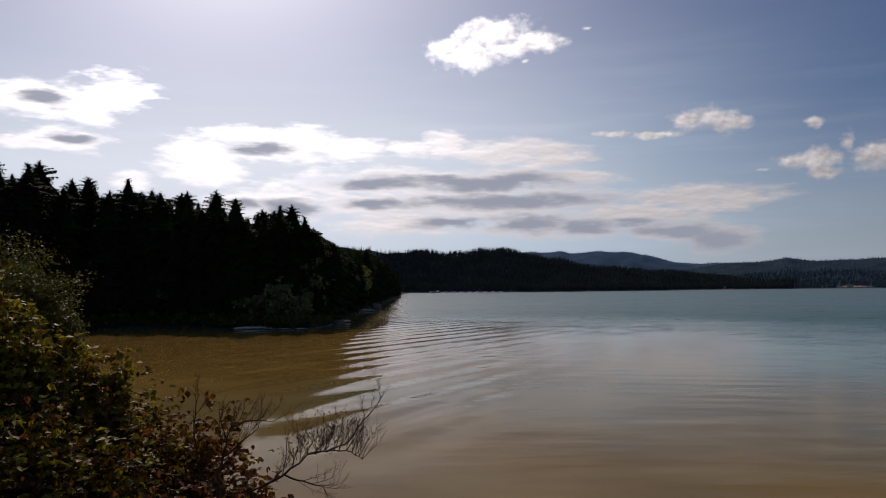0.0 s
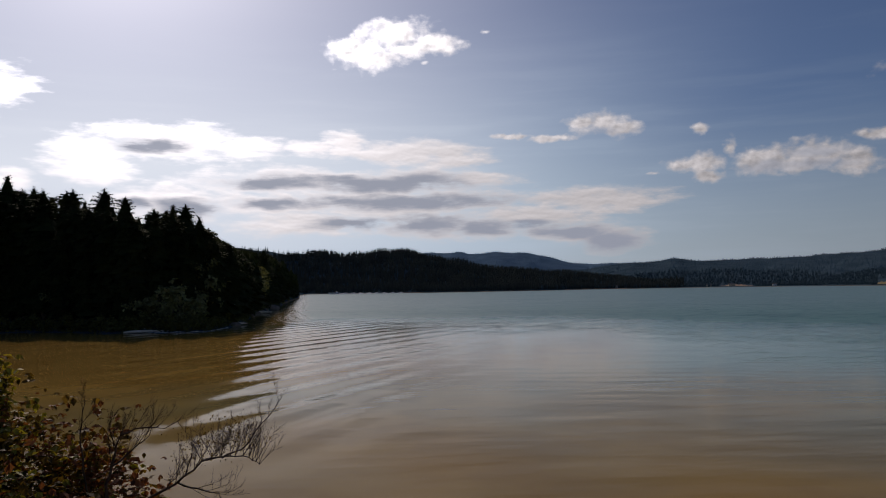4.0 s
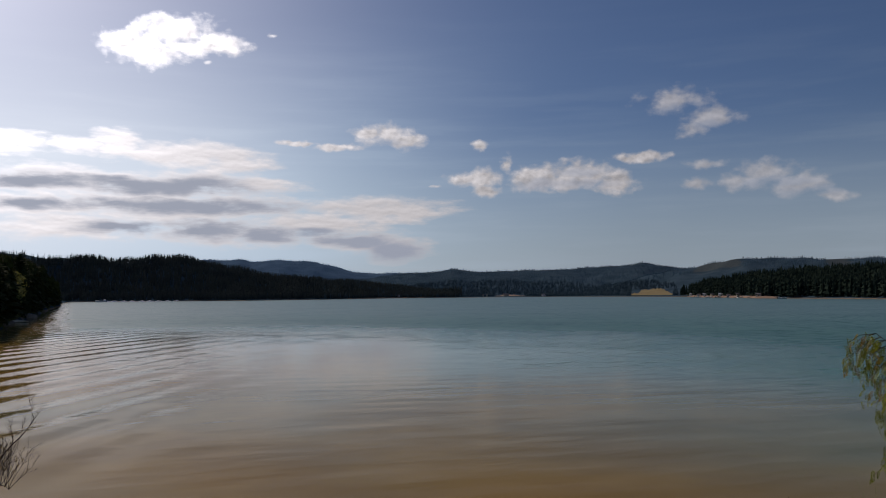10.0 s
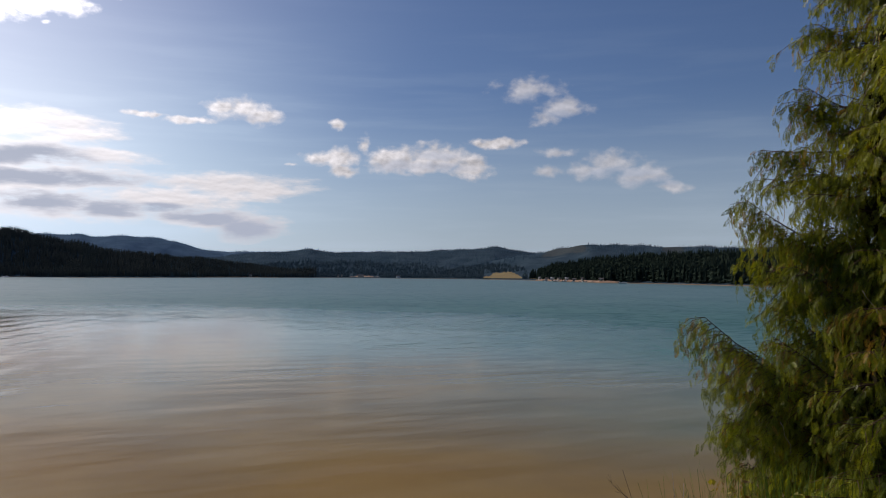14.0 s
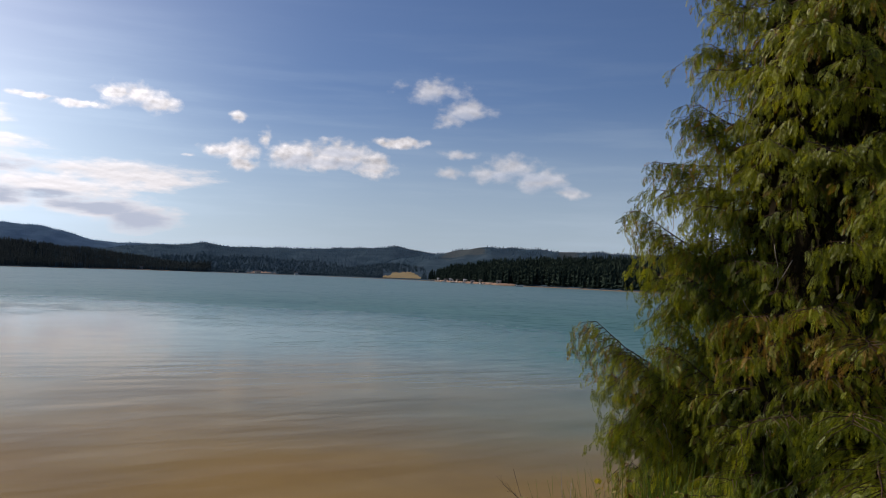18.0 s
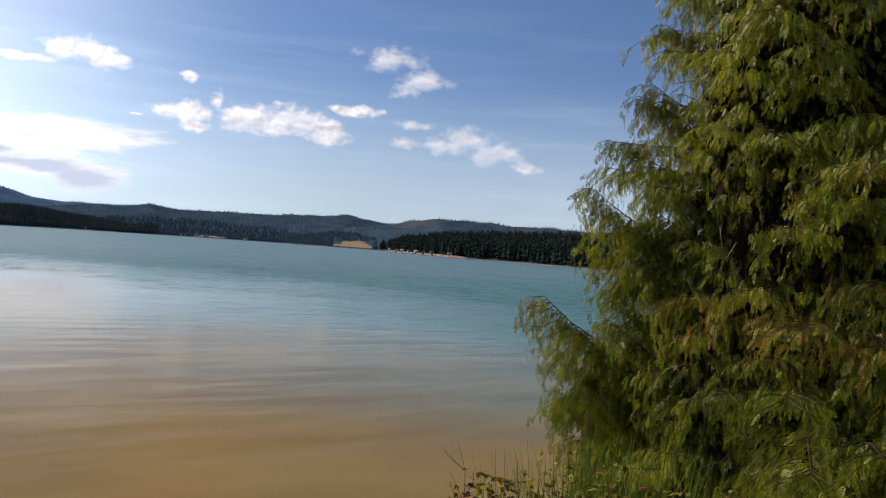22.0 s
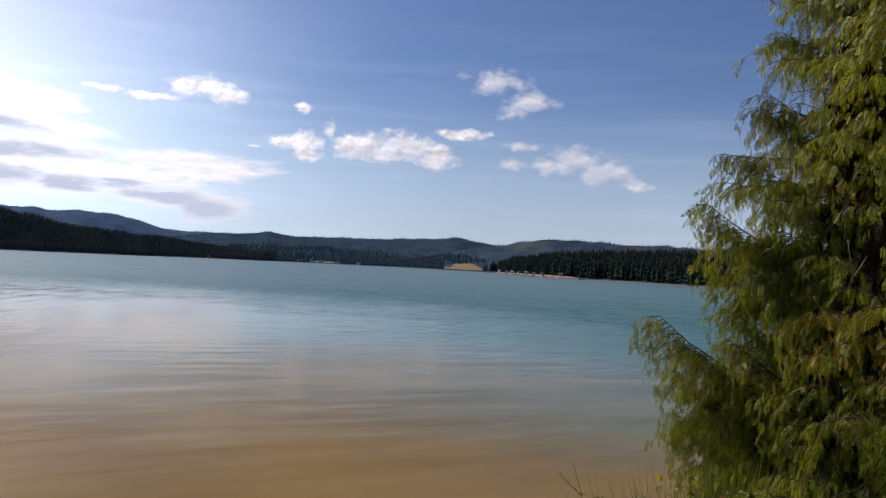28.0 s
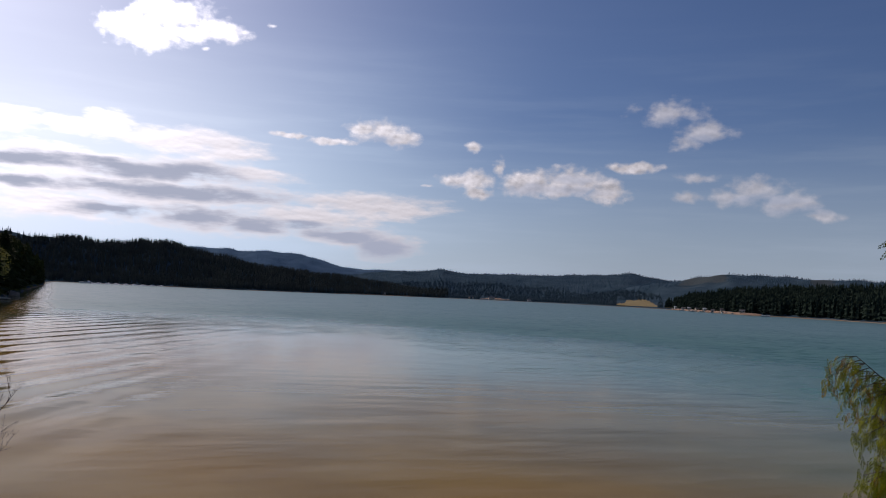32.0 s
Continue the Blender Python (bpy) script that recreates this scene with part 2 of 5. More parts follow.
M_CEDAR = material("cedar_leaf", (0.072, 0.115, 0.012), (0.34, 0.390, 0.033), 1.6, 12.0, 0.45, 0.0, leafy=0.36, island=0.6, spec=0.3)
M_CEDAR_DRY = material("cedar_dry_leaf", (0.24, 0.14, 0.028), (0.36, 0.25, 0.045), 3.0, 20.0, 0.8, 0.0, leafy=0.25, island=0.5)
# near-black leaf tone that paints shade into the cedar's crown
M_INNER = material("shade_inner_leaf", (0.018, 0.016, 0.008), (0.040, 0.032, 0.015), 2.0, 16.0, 0.9, 0.0, island=0.5, spec=0.05)
M_BARK = material("bark", (0.075, 0.052, 0.038), (0.16, 0.12, 0.09), 3.0, 30.0, 0.9, 0.8)
M_TWIG = material("twig", (0.060, 0.032, 0.017), (0.12, 0.072, 0.042), 8.0, 60.0, 0.85, 0.4)
M_PALETWIG = material("pale_twig", (0.28, 0.23, 0.17), (0.42, 0.36, 0.28), 8.0, 60.0, 0.85, 0.3)
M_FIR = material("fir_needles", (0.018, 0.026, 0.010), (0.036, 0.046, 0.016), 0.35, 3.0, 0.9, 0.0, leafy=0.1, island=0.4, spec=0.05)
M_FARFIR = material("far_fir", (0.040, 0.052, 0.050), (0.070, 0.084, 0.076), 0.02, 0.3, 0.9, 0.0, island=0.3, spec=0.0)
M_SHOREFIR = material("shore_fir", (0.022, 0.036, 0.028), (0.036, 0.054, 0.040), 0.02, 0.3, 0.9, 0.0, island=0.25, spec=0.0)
# ridge, bay and mountain firs: distance haze is painted into these bluer base colours
M_RIDGEFIR = material("haze_ridge_fir", (0.080, 0.140, 0.190), (0.120, 0.195, 0.255), 0.01, 0.1, 0.9, 0.0, island=0.2, spec=0.0)
M_BAYFIR = material("haze_bay_fir", (0.050, 0.086, 0.105), (0.085, 0.130, 0.150), 0.01, 0.1, 0.9, 0.0, island=0.3, spec=0.0)
M_HILLFIR = material("haze_mountain_fir", (0.120, 0.195, 0.280), (0.155, 0.240, 0.330), 0.008, 0.08, 0.9, 0.0, island=0.15, spec=0.0)
M_BRAMBLE = material("bramble_leaf", (0.088, 0.062, 0.015), (0.20, 0.130, 0.034), 2.0, 18.0, 0.6, 0.0, leafy=0.35, island=1.0, spec=0.08)
M_BRAMBLE_RED = material("bramble_leaf_red", (0.17, 0.062, 0.028), (0.27, 0.115, 0.058), 2.0, 18.0, 0.6, 0.0, leafy=0.3, island=0.9, spec=0.08)
M_YELLOWLEAF = material("yellow_green_leaf", (0.21, 0.21, 0.025), (0.38, 0.33, 0.05), 2.0, 18.0, 0.6, 0.0, leafy=0.35, island=0.6)
M_ALDER = material("alder_leaf", (0.075, 0.085, 0.020), (0.13, 0.13, 0.035), 0.8, 8.0, 0.6, 0.0, leafy=0.3, island=0.6)
M_WILLOW = material("willow_leaf", (0.20, 0.22, 0.10), (0.32, 0.33, 0.17), 0.5, 5.0, 0.7, 0.0, leafy=0.3, island=0.5)
M_GRASS = material("grass_blade", (0.06, 0.13, 0.018), (0.14, 0.215, 0.04), 3.0, 20.0, 0.7, 0.0, leafy=0.3, island=0.7, spec=0.1)
M_DRYGRASS = material("dry_grass", (0.23, 0.165, 0.055), (0.32, 0.24, 0.09), 0.05, 1.5, 0.9, 0.3, depth=0.2)
M_CLAY = material("bare_clay", (0.22, 0.13, 0.08), (0.34, 0.23, 0.15), 0.05, 1.0, 0.9, 0.3, depth=0.2)
M_LOG = material("bleached_wood", (0.60, 0.55, 0.47), (0.80, 0.76, 0.68), 2.0, 25.0, 0.7, 0.4)
M_ROCK = material("shore_rock", (0.16, 0.13, 0.11), (0.32, 0.27, 0.22), 1.0, 9.0, 0.85, 0.6, depth=0.05)
M_WHITE = material("white_paint", (0.72, 0.72, 0.70), (0.82, 0.82, 0.80), 0.6, 6.0, 0.5, 0.1)
M_CREAM = material("cream_siding", (0.55, 0.48, 0.36), (0.66, 0.60, 0.48), 0.6, 6.0, 0.7, 0.1)
M_ROOF = material("grey_roof", (0.12, 0.11, 0.11), (0.22, 0.20, 0.19), 0.6, 6.0, 0.8, 0.2)
M_DARK = material("dark_glass", (0.02, 0.025, 0.03), (0.04, 0.045, 0.05), 1.0, 8.0, 0.15, 0.0, spec=0.6)
M_FOAM = material("foam", (0.70, 0.72, 0.72), (0.85, 0.86, 0.86), 0.3, 3.0, 0.7, 0.2)


def ground_material():
    m = bpy.data.materials.new("earth")
    m.use_nodes = True
    n = Nodes(m.node_tree)
    where = n.add("ShaderNodeNewGeometry").outputs["Position"]
    z = n.add("ShaderNodeSeparateXYZ", {0: where}).outputs[2]
    r = n.add("ShaderNodeVectorMath", {0: where}, operation="LENGTH").outputs["Value"]
    a, b, c = n.noise(where, 0.012, 6.0, 0.6), n.noise(where, 0.15, 5.0), n.noise(where, 5.0, 5.0)
    # wooded ground carries a blue tint painted in for distance haze
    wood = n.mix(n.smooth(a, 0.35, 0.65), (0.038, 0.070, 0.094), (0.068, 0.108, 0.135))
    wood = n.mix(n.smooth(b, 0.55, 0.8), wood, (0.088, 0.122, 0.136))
    soil = n.mix(n.smooth(c, 0.35, 0.65), (0.10, 0.07, 0.04), (0.22, 0.16, 0.10))
    # paler blue past 3450 m paints the thicker haze over the mountains
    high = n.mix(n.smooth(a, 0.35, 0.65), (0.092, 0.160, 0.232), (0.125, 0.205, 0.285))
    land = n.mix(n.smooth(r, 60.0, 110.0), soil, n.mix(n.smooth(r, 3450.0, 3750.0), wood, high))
    beach = n.mix(n.smooth(b, 0.35, 0.65), (0.26, 0.18, 0.12), (0.42, 0.33, 0.24))
    sandy = n.math("MULTIPLY", n.smooth(n.math("ADD", z, n.math("MULTIPLY", b, 3.0)), 2.5, 1.7), n.smooth(r, 320.0, 500.0))
    # logged slopes of slash on the broad hill, toned blue-grey with painted haze
    side = n.add("ShaderNodeSeparateXYZ", {0: where}).outputs
    bearing = n.math("MULTIPLY", n.math("ARCTAN2", n.math("MULTIPLY", side[0], -1.0), side[1]), 57.29578)
    bearing = n.math("ADD", bearing, n.math("MULTIPLY", n.math("SUBTRACT", a, 0.5), 1.6))
    reach = n.math("ADD", r, n.math("MULTIPLY", n.math("SUBTRACT", a, 0.5), 240.0))
    cut = n.math("MULTIPLY", n.smooth(bearing, -38.3, -38.7), n.smooth(bearing, -41.6, -41.2))
    cut = n.math("MULTIPLY", n.math("ADD", cut, n.math("MULTIPLY", n.smooth(bearing, -46.3, -46.6), n.smooth(bearing, -47.9, -47.5))), n.math("MULTIPLY", n.smooth(reach, 2400.0, 2480.0), n.smooth(r, 2900.0, 2800.0)))
    land = n.mix(cut, land, n.mix(n.smooth(b, 0.35, 0.65), (0.070, 0.094, 0.100), (0.098, 0.112, 0.112)))
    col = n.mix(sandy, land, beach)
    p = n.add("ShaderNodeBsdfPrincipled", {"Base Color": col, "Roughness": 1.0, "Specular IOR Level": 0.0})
    bn = n.add("ShaderNodeBump", {"Strength": 0.5, "Distance": 0.05, "Height": c})
    m.node_tree.links.new(bn.outputs[0], p.inputs["Normal"])
    n.add("ShaderNodeOutputMaterial", {0: p.outputs[0]})
    return m


def water_material():
    m = bpy.data.materials.new("lake_water")
    m.use_nodes = True
    n = Nodes(m.node_tree)
    where = n.add("ShaderNodeNewGeometry").outputs["Position"]
    flat = n.add("ShaderNodeVectorMath", {0: where, 1: (1, 1, 0)}, operation="MULTIPLY").outputs[0]
    drift = n.noise(flat, 0.035, 4.0, 0.55)
    # silt stirred up along the near bank and the wooded shore
    r = n.add("ShaderNodeVectorMath", {0: flat}, operation="LENGTH").outputs["Value"]
    side = n.add("ShaderNodeSeparateXYZ", {0: flat}).outputs
    bearing = n.math("MULTIPLY", n.math("ARCTAN2", n.math("MULTIPLY", side[0], -1.0), side[1]), 57.29578)
    reach = n.math("ADD", r, n.smooth(bearing, -16.0, -52.0, 0.0, 20.0))
    bank = n.smooth(n.math("ADD", reach, n.math("MULTIPLY", n.math("SUBTRACT", drift, 0.5), 34.0)), 30.0, 92.0, 1.0, 0.0)
    cove = n.add("ShaderNodeVectorMath", {0: flat, 1: tuple(at(19.0, 96.0))}, operation="DISTANCE").outputs["Value"]
    cove = n.smooth(n.math("ADD", cove, n.math("MULTIPLY", n.math("SUBTRACT", drift, 0.5), 40.0)), 30.0, 85.0, 1.0, 0.0)
    # shallows that follow the point
    tip = n.math("MULTIPLY", n.smooth(n.math("ADD", bearing, n.math("MULTIPLY", n.math("SUBTRACT", drift, 0.5), 1.5)), 2.0, 3.5), n.smooth(r, 120.0, 165.0))
    bank = n.math("MULTIPLY", bank, n.smooth(n.noise(flat, 0.05, 3.0), 0.3, 0.7, 0.8, 1.0))
    silt = n.math("MAXIMUM", n.math("MAXIMUM", bank, cove), n.math("MULTIPLY", tip, 0.85))
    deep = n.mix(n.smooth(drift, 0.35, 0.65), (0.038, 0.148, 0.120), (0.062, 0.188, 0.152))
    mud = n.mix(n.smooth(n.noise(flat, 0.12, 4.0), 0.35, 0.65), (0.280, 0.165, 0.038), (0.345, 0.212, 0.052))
    # paler base colour farther out stands in for reflected sky and haze
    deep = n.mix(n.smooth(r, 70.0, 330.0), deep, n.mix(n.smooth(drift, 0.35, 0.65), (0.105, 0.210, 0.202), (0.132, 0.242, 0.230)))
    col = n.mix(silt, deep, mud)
    # wind ripples, longer across the line of the swell; the cove lies in the lee
    lee = n.add("ShaderNodeVectorMath", {0: flat, 1: tuple(at(13.0, 95.0))}, operation="DISTANCE").outputs["Value"]
    open_water = n.smooth(n.math("ADD", lee, n.math("MULTIPLY", n.math("SUBTRACT", drift, 0.5), 50.0)), 45.0, 120.0)
    open_water = n.math("MULTIPLY", open_water, n.math("MULTIPLY_ADD", tip, -0.9, 1.0))
    turn = n.add("ShaderNodeMapping", {"Vector": flat, "Rotation": (0, 0, radians(25)), "Scale": (0.36, 1.0, 1.0)}).outputs[0]
    swell = n.math("ADD", n.noise(turn, 0.35, 3.0, 0.5), n.math("MULTIPLY", n.noise(turn, 0.11, 2.0, 0.5), 1.2))
    chop = n.math("ADD", n.noise(turn, 2.2, 4.0, 0.6), n.math("MULTIPLY", n.noise(flat, 1.1, 4.0, 0.6), 1.6))
    gust = n.smooth(n.noise(flat, 0.02, 3.0), 0.35, 0.7, 0.2, 1.0)
    calm = n.math("MULTIPLY", n.math("MULTIPLY", gust, n.smooth(r, 20.0, 450.0, 1.5, 0.8)), n.math("MULTIPLY_ADD", open_water, 0.90, 0.10))
    h = n.math("MULTIPLY", n.math("ADD", n.math("MULTIPLY", swell, 1.1), n.math("MULTIPLY", chop, n.smooth(r, 35.0, 130.0, 0.06, 0.26))), calm)
    bn = n.add("ShaderNodeBump", {"Strength": 0.6, "Distance": 0.35, "Height": h})
    # farther out the slopes of the wavelets turn the surface itself
    slopes = n.add("ShaderNodeVectorMath", {0: n.noise(turn, 0.9, 4.0, 0.6, out=1), 1: (-0.5, -0.5, -0.5)}, operation="ADD").outputs[0]
    slopes = n.add("ShaderNodeVectorMath", {0: slopes, 1: (1.0, 1.0, 0.0)}, operation="MULTIPLY").outputs[0]
    slopes = n.add("ShaderNodeVectorMath", {0: slopes, "Scale": n.math("MULTIPLY", n.smooth(r, 22.0, 120.0, 0.0, 1.0), open_water)}, operation="SCALE").outputs[0]
    tilted = n.add("ShaderNodeVectorMath", {0: bn.outputs[0], 1: slopes}, operation="ADD").outputs[0]
    tilted = n.add("ShaderNodeVectorMath", {0: tilted}, operation="NORMALIZE").outputs[0]
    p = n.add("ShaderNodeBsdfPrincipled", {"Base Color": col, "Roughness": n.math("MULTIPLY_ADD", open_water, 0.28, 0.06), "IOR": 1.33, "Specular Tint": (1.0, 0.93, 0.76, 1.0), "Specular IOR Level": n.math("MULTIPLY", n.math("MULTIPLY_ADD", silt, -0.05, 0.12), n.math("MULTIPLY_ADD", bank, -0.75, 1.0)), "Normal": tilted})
    n.add("ShaderNodeOutputMaterial", {0: p.outputs[0]})
    return m


M_EARTH, M_WATER = ground_material(), water_material()


# ---- mesh helpers ----
def mesh_of(name, verts, faces, mat=None, smooth=False):
    me = bpy.data.meshes.new(name)
    me.from_pydata(verts if isinstance(verts, list) else verts.tolist(), [], faces if isinstance(faces, list) else faces.tolist())
    if mat:
        me.materials.append(mat)
    if smooth:
        me.polygons.foreach_set("use_smooth", [True] * len(me.polygons))
    me.update()
    return me


def part(name, me, parent=None, label=""):
    ob = new(name, me)
    ob.parent = parent
    return tagged(ob, label)


def thing(name, place, label, category, group="", kind=""):
    ob = new(name)
    ob.location = place
    return tagged(ob, label, category, group, kind)


def scatter(name, template, mats, places, mat):
    """One mesh of copies of a template (verts, faces) under 3x3 matrices mats at places."""
    tv, tf = template
    v = np.einsum("nij,kj->nki", mats, tv) + places[:, None, :]
    n, k = len(places), len(tv)
    size = max(len(f) for f in tf)
    if all(len(f) == size for f in tf):
        f = (np.array(tf)[None] + (np.arange(n) * k)[:, None, None]).reshape(-1, size)
        v = v.reshape(-1, 3)
        me = bpy.data.meshes.new(name)
        me.vertices.add(len(v))
        me.vertices.foreach_set("co", v.astype(np.float32).ravel())
        me.loops.add(f.size)
        me.loops.foreach_set("vertex_index", f.astype(np.int32).ravel())
        me.polygons.add(len(f))
        me.polygons.foreach_set("loop_start", np.arange(0, f.size, size, dtype=np.int32))
        me.update(calc_edges=True)
        me.materials.append(mat)
        return me
    faces = [tuple(i + j * k for i in f) for j in range(n) for f in tf]
    return mesh_of(name, v.reshape(-1, 3), faces, mat)


def turns(rng, yaw, pitch, roll, scale):
    """Matrices Rz(yaw) Rx(pitch) Ry(roll), scaled."""
    cy, sy, cp, sp, cr, sr = np.cos(yaw), np.sin(yaw), np.cos(pitch), np.sin(pitch), np.cos(roll), np.sin(roll)
    o, z = np.ones_like(yaw), np.zeros_like(yaw)
    rz = np.stack([np.stack([cy, -sy, z], -1), np.stack([sy, cy, z], -1), np.stack([z, z, o], -1)], -2)
    rx = np.stack([np.stack([o, z, z], -1), np.stack([z, cp, -sp], -1), np.stack([z, sp, cp], -1)], -2)
    ry = np.stack([np.stack([cr, z, sr], -1), np.stack([z, o, z], -1), np.stack([-sr, z, cr], -1)], -2)
    return (rz @ rx @ ry) * np.asarray(scale)[:, None, None]


def tube(points, radii, sides=5):
    """Verts and quads of a tapered tube along points, closed at both ends."""
    pts = [Vector(p) for p in points]
    verts, faces = [], []
    for i, p in enumerate(pts):
        d = (pts[min(i + 1, len(pts) - 1)] - pts[max(i - 1, 0)]).normalized()
        u = d.cross(Vector((0.31, 0.17, 0.93))).normalized()
        v = d.cross(u)
        for s in range(sides):
            a = 2 * math.pi * s / sides
            verts.append(tuple(p + (u * math.cos(a) + v * math.sin(a)) * radii[i]))
    for i in range(len(pts) - 1):
        for s in range(sides):
            a, b = i * sides + s, i * sides + (s + 1) % sides
            faces.append((a, b, b + sides, a + sides))
    faces.append(tuple(range(sides))[::-1])
    faces.append(tuple((len(pts) - 1) * sides + s for s in range(sides)))
    return verts, faces


def tubes(name, lines, mat):
    """One mesh of several tubes: (points, radii, sides)."""
    verts, faces = [], []
    for points, radii, sides in lines:
        v, f = tube(points, radii, sides)
        base = len(verts)
        verts += v
        faces += [tuple(i + base for i in q) for q in f]
    return mesh_of(name, verts, faces, mat, smooth=True)


def curve_points(a, b, sag, n, rng=None, wob=0.0):
    a, b = Vector(a), Vector(b)
    out = []
    for i in range(n + 1):
        t = i / n
        p = a.lerp(b, t) + Vector((0, 0, sag * 4 * t * (1 - t)))
        if rng is not None and 0 < i < n:
            p += Vector(rng.normal(0, wob, 3))
        out.append(p)
    return out


# ---- the land and the lake ----
def table(rows):
    xs, ys = zip(*sorted(rows))
    return lambda a: np.interp(a, xs, ys)


# distance of the near waterline and of the far shore, by heading
near_shore = table([(-180, 400), (-120, 60), (-95, 16), (-70, 12), (-45, 11.5), (0, 11), (12, 11), (18, 13), (22, 17), (24, 26), (25.5, 60), (27, 400), (180, 400)])
far_shore = table([(-180, 300), (-100, 380), (-75, 450), (-60, 560), (-50.8, 705), (-45, 880), (-42.4, 930), (-39.2, 1210), (-37.5, 1480), (-35, 1780), (-30, 2150),
                   (-25, 2250), (-18, 2150), (-14.5, 1800), (-13, 1700), (-8.3, 1560), (-1, 1640), (2.2, 1700), (2.7, 1600), (3.0, 690), (3.3, 620), (4.0, 400), (4.8, 292),
                   (5.6, 238), (6.6, 167), (7.2, 152), (8.7, 137), (10.1, 134), (13.3, 138), (15, 140), (19.5, 155), (22.4, 157), (30, 150), (60, 120), (180, 300)])
# ridges: distance where the slope starts beyond the shore, distance of the crest, and its elevation seen from the eye (trees included)
RIDGES = [
    # wooded headland across the bay
    (lambda a: far_shore(np.minimum(a, 2.2)) + 10, 430.0, 12.0, table([(-180, -1), (-24, -1), (-22.3, 0.1), (-20.7, 0.5), (-18.9, 0.73), (-17.0, 1.0), (-15.0, 1.17), (-13.5, 1.27), (-11.9, 1.43), (-9.7, 1.66), (-6.7, 2.25), (-5.1, 2.67), (-3.9, 2.8), (-2.0, 2.74),
     (-0.3, 2.6), (1.7, 2.74), (4.8, 2.99), (7.9, 3.3), (30, 3.3), (40, 2), (180, 1)])),
    # long ridge behind the far shore
    (lambda a: far_shore(a) * 0 + 2350, 1300.0, 6.0, table([(-180, 0.6), (-70, 1.2), (-50, 1.5), (-40, 1.66), (-37.9, 1.72), (-36.6, 1.84), (-35.2, 2.13), (-34, 1.98), (-33.3, 1.93), (-30.9, 1.80), (-27, 1.69), (-23.4, 1.68),
     (-22.8, 1.82), (-22.3, 1.88), (-21.8, 1.72), (-20.1, 1.66), (-18.6, 1.54), (-16.8, 1.3), (-12, 1.0), (0, 1), (180, 0.6)])),
    # distant mountains
    (lambda a: far_shore(a) * 0 + 3700, 900.0, 0.0, table([(-180, 0.3), (-24, 0.6), (-20.5, 1.50), (-19.2, 1.56), (-18.0, 1.54), (-16.8, 1.52), (-15.7, 1.66), (-14.2, 2.05), (-12.8, 2.34), (-11.5, 2.45), (-10.4, 2.50), (-9.3, 2.38),
     (-8.7, 2.32), (-8.0, 2.53), (-7.4, 2.47), (-6.6, 2.46), (-6.0, 2.55), (-4.5, 2.4), (0, 1.9), (20, 1.0), (180, 0.3)])),
    # broad cut-over hill to the right
    (lambda a: far_shore(a) * 0 + 1900, 900.0, 3.0, table([(-180, 0.3), (-75, 1.2), (-60, 1.9), (-49.9, 2.05), (-46.8, 2.10), (-44.2, 2.18), (-42.8, 2.27), (-41.8, 2.28), (-40.5, 2.1), (-39.4, 1.9), (-37.4, 1.6), (-35.5, 1.2), (-32, 0.4), (-28, -1), (180, -1)])),
    # low wooded rise along the right-hand shore
    (lambda a: far_shore(a) + 20, 260.0, 16.0, table([(-180, 1.5), (-60, 1.85), (-50.3, 1.7), (-44.9, 1.52), (-41.4, 1.22), (-39.1, 0.9), (-37.9, 0.3), (-36.5, -1), (180, -1)])),
]


def ease(x, lo, hi):
    t = np.clip((x - lo) / (hi - lo), 0, 1)
    return t * t * (3 - 2 * t)


def land_height(a, r):
    """Height of the ground at heading a (degrees) and plan distance r, as arrays."""
    a, r = np.broadcast_arrays(np.asarray(a, float), np.asarray(r, float))
    rn, rf = near_shore(a), far_shore(a)
    bank = 4.35 - 5.6 * ease(r, 2.6, np.maximum(rn, 6) * 1.12)
    bank = np.where(rn > 40, 4.35 - 2.2 * ease(r, 3, 60), bank)
    away = np.where(r < rf, -1.6 * ease(rf - r, 0, 25), 0)
    d = np.maximum(r - rf, 0)
    shore = np.minimum(d * 0.14, 2.4) + np.minimum(d * 0.02, 9) * ease(a, 2.4, 4.0)
    hills = np.zeros_like(r)
    for start, run, trees, crest in RIDGES:
        r0 = start(a)
        rc = r0 + run
        top = EYE_Z + rc * np.tan(np.radians(crest(a))) - trees
        rise = ease(r, r0, rc) ** 0.8 * (1 - 0.75 * ease(r, rc, rc + 1.6 * run))
        hills = np.maximum(hills, np.maximum(top, 0) * rise)
    far = np.where(r < rf, away, np.maximum(shore, hills))
    ripple = np.sin(r * 0.011 + a * 0.9) * np.sin(a * 2.3 + r * 0.004) * ease(d, 60, 500) * np.minimum(far * 0.06, 4.0)
    return np.where(rn > 100, np.maximum(bank, far), np.maximum(bank, far)) + ripple


